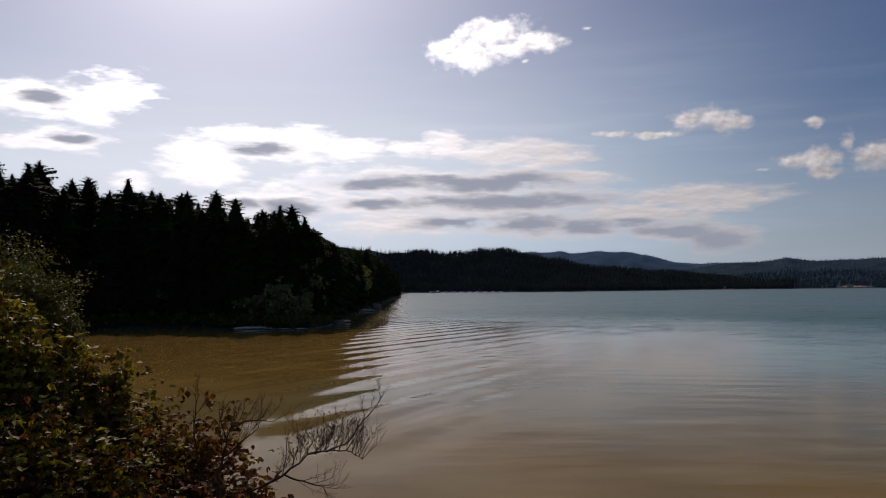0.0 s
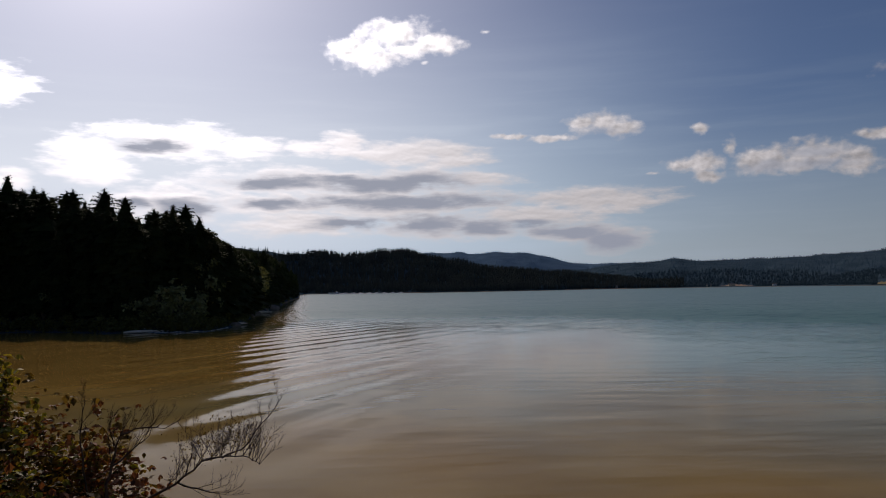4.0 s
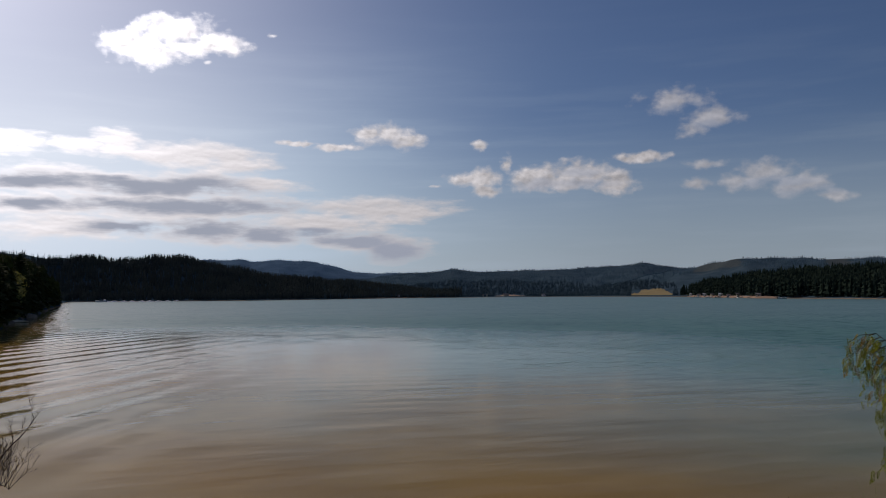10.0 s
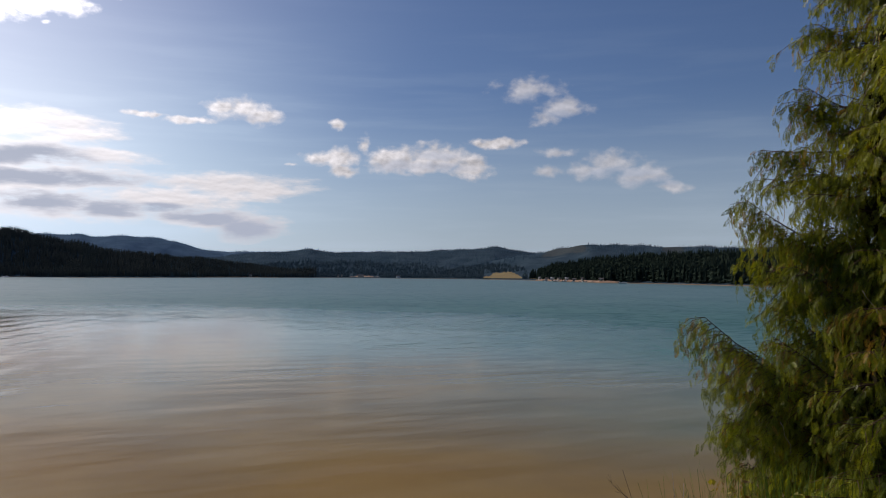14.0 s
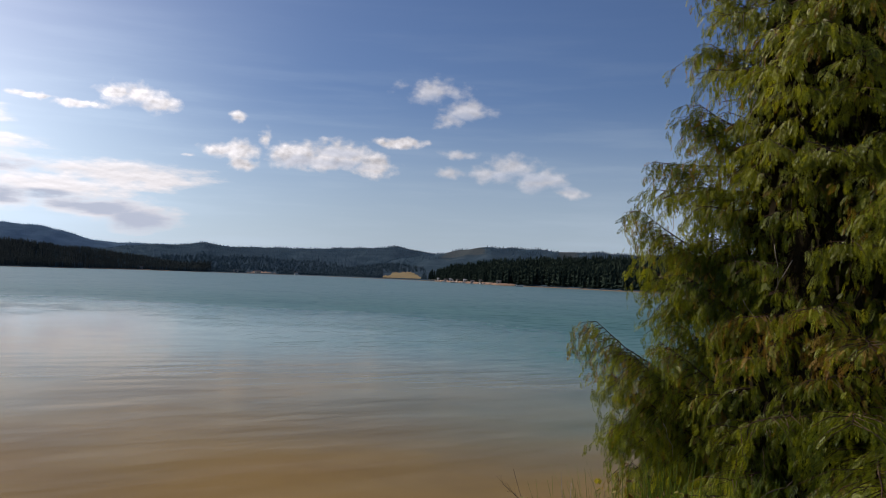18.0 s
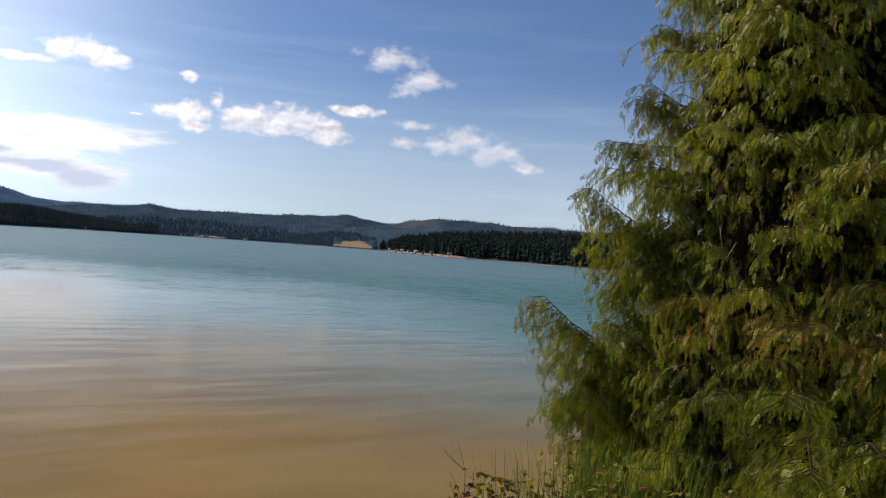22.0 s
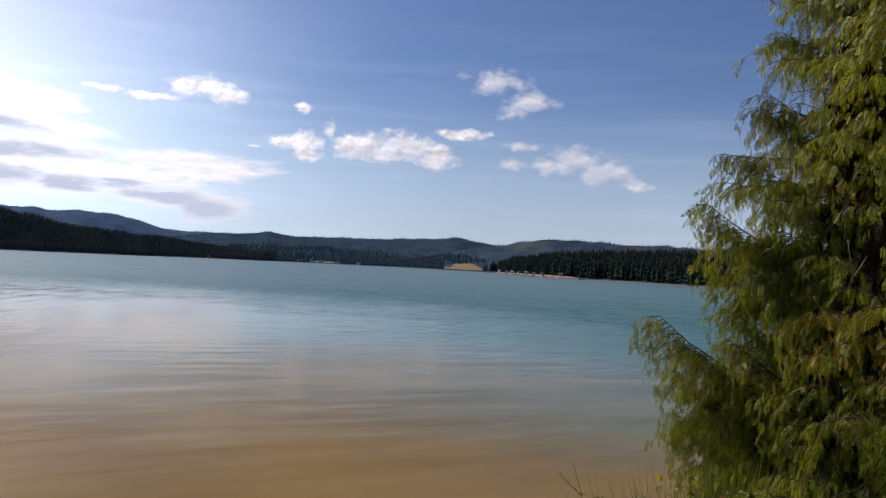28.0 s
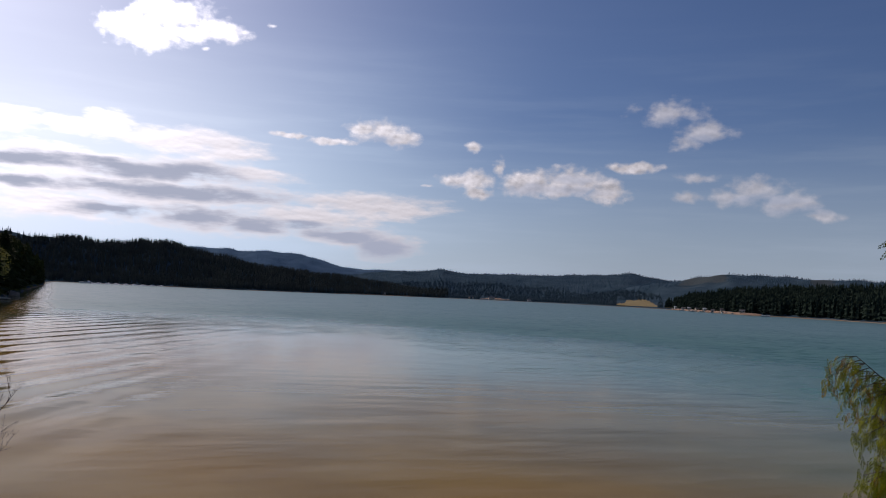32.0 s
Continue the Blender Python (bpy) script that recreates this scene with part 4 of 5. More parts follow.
def motor_boat(place, yaw, label, size=1.0):
    ob = thing("motor_boat", place, label, "boat", "boats on the lake")
    ob.rotation_euler, ob.scale = (0, 0, yaw), (size,) * 3
    verts, faces = [], []
    ring = 6
    for x, half, keel, deck in ((-3.2, 1.05, -0.25, 0.75), (-1.5, 1.2, -0.3, 0.8), (0.8, 1.15, -0.28, 0.9), (2.4, 0.75, -0.1, 1.05), (3.5, 0.08, 0.5, 1.2)):
        verts += [(x, -half, deck), (x, -half * 0.9, 0.2), (x, 0, keel), (x, half * 0.9, 0.2), (x, half, deck), (x, 0, deck + 0.05)]
    for i in range(4):
        for s in range(ring):
            a, b = i * ring + s, i * ring + (s + 1) % ring
            faces.append((a, b, b + ring, a + ring))
    faces += [tuple(range(ring))[::-1], tuple(4 * ring + s for s in range(ring))]
    part("hull", mesh_of("hull", verts, faces, M_WHITE), ob)
    part("windscreen", box("windscreen", 0.2, 0.5, -0.8, 0.8, 0.85, 1.5, M_DARK, -0.05), ob)
    part("outboard_motor", box("outboard_motor", -3.6, -3.2, -0.25, 0.25, 0.1, 1.3, M_DARK), ob)
    return ob


motor_boat(at(0.6, 1540, 0.05), radians(180 + 4), "white motor boat under way across the bay", 2.6)


def foam_trail():
    verts, faces = [], []
    rng = np.random.default_rng(3)
    for i in range(61):
        a = 0.45 - 4.6 * i / 60
        r = 1541 + 60 * (i / 60) ** 1.5
        half = (3.0 + 3.2 * (i / 60)) * rng.uniform(0.5, 1.2) * (1 - 0.6 * (i / 60))
        crest = (4.5 * math.exp(-i / 3.0) + 2.8 * (0.55 + 0.45 * math.sin(i * 0.9))) * rng.uniform(0.6, 1.1)
        verts += [tuple(at(a, r - half, 0.10)), tuple(at(a, r + half, 0.10)), tuple(at(a, r - half * 0.2, crest))]
    for i in range(60):
        k = 3 * i
        faces += [(k, k + 3, k + 5, k + 2), (k + 2, k + 5, k + 4, k + 1)]
    tagged(new("boat_wake", mesh_of("boat_wake", verts, faces, M_FOAM, True)), "thin white foaming wake trailing behind the boat", "wake")


foam_trail()


def cottage(az, r, long, deep, tall, wall, roof, turn, label):
    ob = thing("cottage", at(az, r, float(land_height(az, r))), label, "cottage", "lakeside cottages")
    ob.rotation_euler = (0, 0, radians(az) + turn)
    part("wall", box("wall", -long / 2, long / 2, -deep / 2, deep / 2, -0.6, tall, wall), ob)
    h, e = tall + deep * 0.32, 0.5
    L, D = long / 2 + e, deep / 2 + e
    verts = [(-L, -D, tall - 0.15), (L, -D, tall - 0.15), (L, 0, h), (-L, 0, h), (-L, D, tall - 0.15), (L, D, tall - 0.15)]
    verts += [(x, y, z - 0.25) for x, y, z in verts]
    faces = [(0, 1, 2, 3), (3, 2, 5, 4), (9, 8, 7, 6), (10, 11, 8, 9), (0, 6, 7, 1), (4, 5, 11, 10), (0, 3, 9, 6), (3, 4, 10, 9), (1, 7, 8, 2), (2, 8, 11, 5)]
    part("roof", mesh_of("roof", verts, faces, roof), ob)
    part("door", box("door", -0.5, 0.5, -deep / 2 - 0.06, -deep / 2 + 0.02, 0, 2.1, M_DARK, 0, 0.01), ob)
    for x in (-long * 0.32, long * 0.32):
        win = part("window", box("window", x - 0.8, x + 0.8, -deep / 2 - 0.07, -deep / 2 + 0.02, 0.9, 2.1, M_WHITE, 0, 0.01), ob)
        part("pane", box("pane", x - 0.65, x + 0.65, -deep / 2 - 0.10, -deep / 2 - 0.05, 1.0, 2.0, M_DARK, 0, 0.01), win)


for az, back, long, deep, tall, wall, roof, turn in [
        (-38.3, 22, 10, 7, 3.6, M_WHITE, M_WHITE, 0.2), (-38.75, 14, 8, 6, 3.0, M_WHITE, M_ROOF, -0.3), (-39.15, 20, 11, 6, 3.2, M_WHITE, M_WHITE, 0.0), (-39.6, 18, 8, 6, 3.0, M_CREAM, M_ROOF, 0.4),
        (-40.15, 20, 11, 6, 3.2, M_WHITE, M_WHITE, 0.1), (-40.6, 14, 7, 5, 2.8, M_WHITE, M_ROOF, -0.1), (-41.2, 21, 9, 7, 3.2, M_CREAM, M_ROOF, 0.1), (-42.4, 20, 8, 6, 3.0, M_CREAM, M_ROOF, -0.2),
        (-26.0, 80, 16, 9, 5.0, M_CREAM, M_ROOF, 0.1), (-18.6, 25, 14, 9, 4.5, M_WHITE, M_ROOF, 0.1), (-24.6, 40, 13, 9, 4.5, M_CREAM, M_ROOF, 0.3),
        (-28.6, 30, 12, 8, 4.0, M_WHITE, M_ROOF, 0.2)]:
    r = float(far_shore(az)) + back
    if az < -38:
        long, deep, tall = 0.62 * long, 0.6 * deep, 0.72 * tall
    cottage(az, r, long, deep, tall, wall, roof, turn, "white lakeside cottage among trees" if wall is M_WHITE else "small tan lakeside cottage with a grey roof")
motor_boat(at(-43.8, 860, 0.05), radians(-40), "white motor boat moored off the wooded shore", 1.2)
for k in range(5):
    az = -38.7 - 0.62 * k
    motor_boat(at(az, float(far_shore(az)) - 14 - 5 * (k % 2), 0.05), radians(az + 25 * k), "small white boat moored before the cottages", 1.4)


THREE_LEAF = (np.array([(0, 0, 0), (0.38, 0.42, 0.06), (0, 1.0, -0.10), (-0.38, 0.42, 0.06), (0, 0.45, -0.05)]), [(0, 1, 4), (1, 2, 4), (2, 3, 4), (3, 0, 4)])


# ---- the near bank: brambles, shoots and a bare broom bush ----
def bramble(az, r, top, wide, seed, mats, leaves, leaf=0.038, canes=14, label="", upright=0.0):
    """A mound of arching canes with leaves in threes; top: height of its crest above the lake."""
    rng = np.random.default_rng(seed)
    base = float(land_height(az, r))
    tall = top - base
    ob = thing("bramble_bush", at(az, r, base), label, "bush", "bushes on the near bank")
    ends = []
    for i in range(canes):
        a = rng.uniform(0, 6.28)
        reach = wide * rng.uniform(0.5, 1.15) * (1 - 0.6 * upright)
        peak = tall * rng.uniform(0.62, 1.0)
        tip = Vector((math.cos(a) * reach, math.sin(a) * reach, peak * (0.55 + 0.45 * upright)))
        root = Vector((rng.uniform(-0.2, 0.2) * wide, rng.uniform(-0.2, 0.2) * wide, -0.1))
        line = curve_points(root, tip, peak * (0.55 - 0.45 * upright) * 0.55, 7, rng, 0.02)
        part("cane", tubes("cane", [(line, [0.007, 0.0065, 0.006, 0.005, 0.0045, 0.004, 0.003, 0.002], 4)], M_TWIG), ob)
        ends += [np.array(q) for q in line[2:]]
    shell = []
    for i in range(260):
        a, e = rng.uniform(0, 6.28), math.asin(rng.uniform(0.0, 1.0))
        q = rng.uniform(0.66, 0.93)
        shell.append(np.array((math.cos(a) * math.cos(e) * wide * 1.14 * q, math.sin(a) * math.cos(e) * wide * 1.14 * q, tall * (0.12 + 0.92 * math.sin(e)) * q)))
    if upright < 0.5:
        ends += shell
    for mt, share in mats:
        n = int(3.3 * leaves * share / 3)
        c = np.asarray(ends)
        p = c[rng.integers(0, len(c), n)] + np.clip(rng.normal(0, 1, (n, 3)), -1.7, 1.7) * 0.062 * (1 - 0.4 * upright)
        yaw = rng.uniform(0, 6.28, n)
        sz = leaf * rng.uniform(0.65, 1.3, n)
        pitch = rng.uniform(-1.35, 0.5, n)
        p3 = np.repeat(p, 3, 0)
        m = turns(rng, np.repeat(yaw, 3) + np.tile([0, 1.25, -1.25], n), np.repeat(pitch, 3) + rng.uniform(-0.2, 0.2, 3 * n), rng.uniform(-0.7, 0.7, 3 * n), np.repeat(sz, 3) * np.tile([1.15, 0.9, 0.9], n))
        tagged(part("leaves", scatter("leaves", THREE_LEAF, m, p3, mt), ob), kind="stuff")
    return ob


GREEN = [(M_BRAMBLE, 0.58), (M_BRAMBLE_RED, 0.14), (M_YELLOWLEAF, 0.28)]
RED = [(M_BRAMBLE, 0.4), (M_BRAMBLE_RED, 0.53), (M_YELLOWLEAF, 0.07)]
GOLD = [(M_YELLOWLEAF, 0.65), (M_BRAMBLE, 0.3), (M_BRAMBLE_RED, 0.05)]
for k, (az, r, top, wide, mats, leaves, label) in enumerate([
        (23.2, 5.0, 5.72, 0.62, GREEN, 2600, "dark green bramble bush with some reddish leaves"), (20.3, 5.0, 5.56, 0.55, GREEN, 2900, "dark green bramble bush with some reddish leaves"),
        (17.4, 5.0, 5.50, 0.60, RED, 3300, "bramble bush with many reddish-brown leaves"), (15.2, 4.8, 5.26, 0.46, RED, 2500, "bramble bush with many reddish-brown leaves"),
        (25.5, 4.2, 5.55, 0.62, GREEN, 2300, "dark green bramble bush with some reddish leaves"), (21.6, 4.0, 5.22, 0.62, RED, 2300, "bramble bush with many reddish-brown leaves"),
        (17.8, 4.1, 5.12, 0.55, RED, 2100, "bramble bush with many reddish-brown leaves"), (15.3, 4.1, 4.95, 0.33, RED, 1700, "low bramble bush with reddish leaves at the top of the bank"),
        (29.0, 4.4, 5.75, 0.7, GREEN, 2300, "dark green bramble bush with some reddish leaves"), (26.5, 3.4, 5.15, 0.5, GREEN, 1500, "low green bramble bush at the top of the bank"),
        (21.0, 3.3, 4.85, 0.45, RED, 1400, "low bramble bush with reddish leaves at the top of the bank")]):
    bramble(az, r, top, wide, 100 + k, mats, leaves, label=label)
for k, (az, r, top, wide) in enumerate([(28.4, 4.9, 6.22, 0.42), (26.9, 4.9, 6.05, 0.36), (25.2, 5.0, 5.9, 0.3), (31.5, 4.8, 6.4, 0.5), (22.0, 5.1, 5.74, 0.22)]):
    bramble(az, r, top, wide, 130 + k, GOLD, 2300, 0.040, 22, "upright shoots with yellow-green leaves", 0.9)
for k, (az, r, tall, wide) in enumerate([(28.4, 15.0, 2.7, 1.2), (26.8, 15.5, 2.5, 0.9), (25.3, 15.5, 1.7, 0.7), (24.0, 15.8, 0.9, 0.5), (32.0, 14.5, 3.4, 1.6)]):
    leafy_tree("alder_shrub", at(az, r, float(land_height(az, r))), tall, wide, [M_ALDER], "dull olive-green alder shrub on the bank", "shrub", 150 + k, 13000, 0.052, "alders on the bank", 12)


def twig_spray(rng, root, way, length, depth, lines, rad):
    """Fine forking twigs that bend upwards."""
    way = Vector(way).normalized()
    pts = [Vector(root)]
    d = way.copy()
    n = 4 if depth else 2
    for i in range(n):
        d = (d + Vector(rng.normal(0, 0.10, 3)) + Vector((0, 0, 0.07))).normalized()
        pts.append(pts[-1] + d * length / n)
    lines.append((pts, [rad * (1 - 0.8 * i / n) for i in range(n + 1)], 4 if depth > 1 else 3))
    if depth:
        for i in range(1, n + 1):
            for _ in range(2 if depth > 1 else 3):
                side = (d + Vector(rng.normal(0, 0.55, 3)) + Vector((0, 0, 0.25))).normalized()
                twig_spray(rng, pts[i], side, length * rng.uniform(0.28, 0.5), depth - 1, lines, rad * 0.45)


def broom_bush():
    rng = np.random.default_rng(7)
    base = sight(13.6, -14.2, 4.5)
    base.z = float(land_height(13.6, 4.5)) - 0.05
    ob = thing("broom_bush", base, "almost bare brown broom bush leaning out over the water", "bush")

    # x, y: pixel position in the camera's opening view, which the limbs are fitted to
    def view_spot(x, y, r=4.5):
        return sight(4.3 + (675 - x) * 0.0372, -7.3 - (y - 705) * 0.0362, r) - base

    def limb(points, rad, forks):
        lines = []
        n = len(points) - 1
        smooth = []
        for i in range(n):
            for s in range(3):
                smooth.append(points[i].lerp(points[i + 1], s / 3) + Vector(rng.normal(0, 0.004, 3)))
        smooth.append(points[-1])
        m = len(smooth) - 1
        part("limb", tubes("limb", [(smooth, [rad * (1 - 0.75 * i / m) for i in range(m + 1)], 6)], M_TWIG), ob)
        for i in range(forks[0], m + 1):
            for _ in range(forks[1]):
                d = (smooth[i] - smooth[i - 1]).normalized()
                way = d * forks[4] + Vector((rng.normal(0, 0.4), rng.normal(0, 0.4), forks[3] + rng.normal(0, 0.25)))
                twig_spray(rng, smooth[i], way, forks[2] * rng.uniform(0.6, 1.15), 2, lines, rad * 0.28)
        tagged(part("twigwork", tubes("twigwork", lines, M_TWIG), ob), kind="stuff")

    root = Vector((0, 0, 0))
    limb([root, view_spot(445, 862), view_spot(500, 836), view_spot(543, 802), view_spot(575, 797)], 0.010, (5, 2, 0.17, 0.8, 0.4))
    limb([view_spot(543, 802), view_spot(590, 796), view_spot(622, 802), view_spot(640, 815)], 0.006, (1, 3, 0.17, 1.0, 0.4))
    limb([view_spot(575, 797), view_spot(610, 785), view_spot(645, 745), view_spot(675, 703)], 0.006, (2, 1, 0.11, 0.6, 0.8))
    limb([view_spot(500, 836), view_spot(535, 850), view_spot(568, 858), view_spot(582, 884)], 0.006, (2, 1, 0.15, 0.1, 0.8))
    limb([root, view_spot(388, 830, 4.4), view_spot(400, 780, 4.4), view_spot(408, 748, 4.4)], 0.010, (4, 1, 0.15, 0.7, 0.5))
    limb([view_spot(408, 748, 4.4), view_spot(440, 738, 4.4), view_spot(480, 742, 4.4)], 0.006, (1, 1, 0.14, 0.6, 0.7))
    limb([view_spot(395, 800, 4.4), view_spot(430, 775, 4.4), view_spot(455, 752, 4.4)], 0.006, (1, 1, 0.14, 0.5, 0.7))
    limb([root, view_spot(350, 800, 4.5), view_spot(345, 740, 4.5), view_spot(352, 690, 4.5)], 0.007, (5, 1, 0.09, 0.6, 0.6))
    tips = [view_spot(x, y) for x, y in ((560, 765), (575, 770), (600, 770), (625, 772), (545, 775), (520, 765), (612, 750), (585, 740))]
    ends = [np.array(t) for t in tips]
    part("leaves", leaf_cloud("leaves", rng, ends, (0.06, 0.05, 0.04), 900, 0.011, M_BRAMBLE), ob)


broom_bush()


# ---- the cedar ----
def frond_template(pairs, spread, leaflet):
    """A flat spray one unit long along x that bends down towards its tip, with alternate blunt leaflets."""
    v, f = [], []

    def leaf(x, y, z, dx, dy, length, wide):
        k = len(v)
        v.extend([(x + dy * wide * 0.4, y - dx * wide * 0.4, z), (x + dx * length * 0.5 - dy * wide, y + dy * length * 0.5 + dx * wide, z - 0.05 * length), (x + dx * length, y + dy * length, z - 0.25 * length)])
        f.append((k, k + 1, k + 2))

    for i in range(pairs):
        t = (i + 0.3) / (pairs + 0.4)
        size = leaflet * (0.62 + 0.55 * math.sin(math.pi * min(1.0, 0.25 + 0.8 * t))) * (1 - 0.4 * t) * (1.0 if i % 2 else 0.78)
        for s in (-1, 1):
            x = t + 0.06 * (s > 0)
            leaf(x, 0, -0.24 * x * x, math.cos(spread), s * math.sin(spread), size, s * (0.035 + 0.09 * size))
    leaf(0.70, 0, -0.12, 0.98, 0.05, 0.34, 0.06)
    return np.array(v), f


FRONDS = [frond_template(5, 0.48, 0.38), frond_template(5, 0.75, 0.46)]
BLADE = (np.array([(-0.16, 0, 0.1), (0.16, 0.05, 0), (0.12, 0, -0.7), (0, 0.05, -1.0), (-0.13, 0, -0.6)]), [(0, 4, 1), (1, 4, 2), (2, 4, 3)])
TRUNK_AZ, TRUNK_R = -66.0, 8.0
half_width = table([(1.0, 1.7), (3.0, 2.15), (4.4, 2.2), (5.2, 2.3), (5.7, 1.95), (6.1, 1.8), (7.0, 1.9), (7.8, 1.8), (8.5, 1.55), (9.3, 1.2), (10.3, 0.7), (11.4, 0.12)])


def along(axis, up, roll, size):
    """Matrices whose x runs along axis and whose z leans towards up, rolled and scaled."""
    x = axis / np.linalg.norm(axis, axis=1)[:, None]
    z = up - x * np.sum(x * up, 1)[:, None]
    z /= np.linalg.norm(z, axis=1)[:, None]
    y = np.cross(z, x)
    c, s = np.cos(roll)[:, None], np.sin(roll)[:, None]
    return np.stack([x, y * c + z * s, z * c - y * s], -1) * size[:, None, None]


def cedar():
    rng = np.random.default_rng(21)
    foot = at(TRUNK_AZ, TRUNK_R)
    foot.z = float(land_height(TRUNK_AZ, TRUNK_R))
    ob = thing("cedar_tree", foot, "bushy yellow-green cedar with drooping sprays on the bank", "tree")
    top = 11.5 - foot.z
    part("trunk", tubes("trunk", [(curve_points((0, 0, -0.3), (0.05, -0.05, top), 0, 9, rng, 0.03), [0.17, 0.155, 0.14, 0.125, 0.11, 0.09, 0.07, 0.05, 0.03, 0.008], 9)], M_BARK), ob)
    to_eye = -at(TRUNK_AZ, TRUNK_R).normalized()
    lake_side = Vector((to_eye.y, -to_eye.x, 0))

    def girth(way):
        """Shortens boughs between the lake side and the eye, so sun reaches the seen face."""
        u, v = way.dot(lake_side), way.dot(to_eye)
        return 1.04 / (u + v) if u > 0 and v > 0 else 1.0

    # boughs round the stem: height, direction and reach; then those whose tips stand out from the crown
    plan = []
    z, k = 2.3, 0
    while z < 11.2:
        ang = k * 137.5 + rng.uniform(-18, 18)
        way = Vector((math.cos(radians(ang)), math.sin(radians(ang)), 0))
        # low boughs facing the eye are lengthened to catch the sun
        plan.append((z, way * float(half_width(z)) * girth(way) * rng.uniform(0.70, 1.06) * (1.28 if z < 5.4 and way.dot(to_eye) > 0.75 else 1.0), False))
        z += (0.014 if 4.7 < z < 6.4 else 0.021 if z > 3.2 else 0.07) + 0.004 * rng.uniform(-1, 1)
        k += 1
    for tip_az, tip_r, tip_z in ((-48.3, 7.3, 5.68), (-51.0, 7.4, 6.66), (-53.7, 7.5, 7.05), (-49.5, 7.1, 5.25), (-50.2, 7.2, 4.85), (-51.0, 7.3, 4.5), (-51.8, 7.5, 4.2), (-52.6, 7.3, 3.95), (-52.0, 7.5, 6.15),
                                 (-53.0, 7.4, 5.75), (-52.4, 7.6, 5.3), (-54.9, 7.6, 7.6), (-55.6, 7.7, 8.15), (-50.6, 7.0, 5.45), (-51.6, 7.2, 4.95), (-55.0, 7.2, 6.5), (-52.6, 7.0, 5.55), (-53.4, 7.3, 5.0), (-53.8, 7.4, 4.4), (-52.8, 7.6, 6.45), (-54.0, 7.0, 6.1), (-56.3, 7.7, 8.6), (-54.3, 7.4, 7.45)):
        plan.append((EYE_Z + 1.07 * (tip_z - EYE_Z), (at(tip_az, tip_r + 0.5) - at(TRUNK_AZ, TRUNK_R)) * 0.96, True))
    for z0, flat, proud in plan:
        L, out = flat.length, flat.normalized()
        cross = Vector((-out.y, out.x, 0))
        seen = out.dot(to_eye) > -0.2 or proud
        lift = rng.uniform(0.75, 1.2)
        up = 0.42 if z0 > 6.2 else 0.25
        pts = []
        for i in range(9):
            t = i / 8
            rise = 0.40 * L * (t * t - 1) if proud else L * lift * (up * t - 0.42 * t * t + 0.14 * t ** 4) - 0.12 * L
            pts.append(flat * t + Vector((0, 0, z0 - foot.z + rise)) + (Vector(rng.normal(0, 0.02, 3)) if 0 < i < 8 else Vector()))
        bough = part("bough", tubes("bough", [(pts, [0.003 + (0.007 if proud else 0.010) * L * (1 - i / 8) for i in range(9)], 5)], M_TWIG), ob)
        dry_share = 0.5 if 5.75 < z0 < 6.0 and seen and not proud else (0.18 if rng.uniform() < 0.2 else 0.015)
        # side twigs that droop, with sprays along them and a string of sprays hanging from the end
        lines, place, axis, size = [], [], [], []
        o, c = np.array(out), np.array(cross)
        t = 0.20 if proud else 0.26
        while t < 1.0:
            a = np.array(pts[int(t * 8)].lerp(pts[min(8, int(t * 8) + 1)], t * 8 - int(t * 8)))
            for s in (-1, 1):
                ln = (0.30 * L * (1 - 0.62 * t) if proud else 0.42 * L * (1 - 0.66 * t)) * rng.uniform(0.55, 1.15) + 0.10
                way = o * rng.uniform(0.25, 0.9) + c * s * rng.uniform(0.35, 1.0) + np.array((0, 0, rng.uniform(-0.35, 0.25)))
                way /= np.linalg.norm(way)
                q = np.arange(0.06, 1.0, 0.030 / ln)
                p = a + way * (q * ln)[:, None] + np.stack([q * 0, q * 0, 0.08 * ln * q - 0.42 * ln * q * q], -1)
                lines.append(([Vector(a), Vector(p[len(q) // 2]), Vector(p[-1])], [0.004, 0.003, 0.0015], 3))
                d = way * rng.uniform(0.1, 0.7, len(q))[:, None] + rng.normal(0, 0.25, (len(q), 3))
                d[:, 2] -= rng.uniform(0.55, 1.1, len(q))
                place.append(p + rng.normal(0, 0.012, p.shape))
                axis.append(d)
                size.append(rng.uniform(0.07, 0.14, len(q)) * (1 - 0.2 * q))
                n = int(rng.integers(2, 6) if proud else rng.integers(1, 5))
                h = np.arange(n)
                place.append(p[-1] + np.stack([h * 0, h * 0, -0.045 * h], -1) + rng.normal(0, 0.022, (n, 3)))
                d = rng.normal(0, 0.30, (n, 3)) + way * 0.2
                d[:, 2] = -1
                axis.append(d)
                size.append(rng.uniform(0.06, 0.12, n) * (1 - 0.05 * h))
            t += (0.036 if proud else 0.070) / L * (1.0 if seen else 6.0) * rng.uniform(0.8, 1.25)
        place, axis, size = np.vstack(place), np.vstack(axis), np.concatenate(size)
        tagged(part("twigwork", tubes("twigwork", lines, M_TWIG), bough), kind="stuff")
        n = len(size)
        hint = np.tile(np.array((0.35 * o[0], 0.35 * o[1], 1.0)), (n, 1)) + rng.normal(0, 0.15, (n, 3))
        m = along(axis, hint, rng.normal(0, 0.75, n), size)
        dry = rng.uniform(0, 1, n) < dry_share
        broad = (rng.uniform(0, 1, n) < (0.25 if z0 > 5.2 else 0.6)) & ~dry
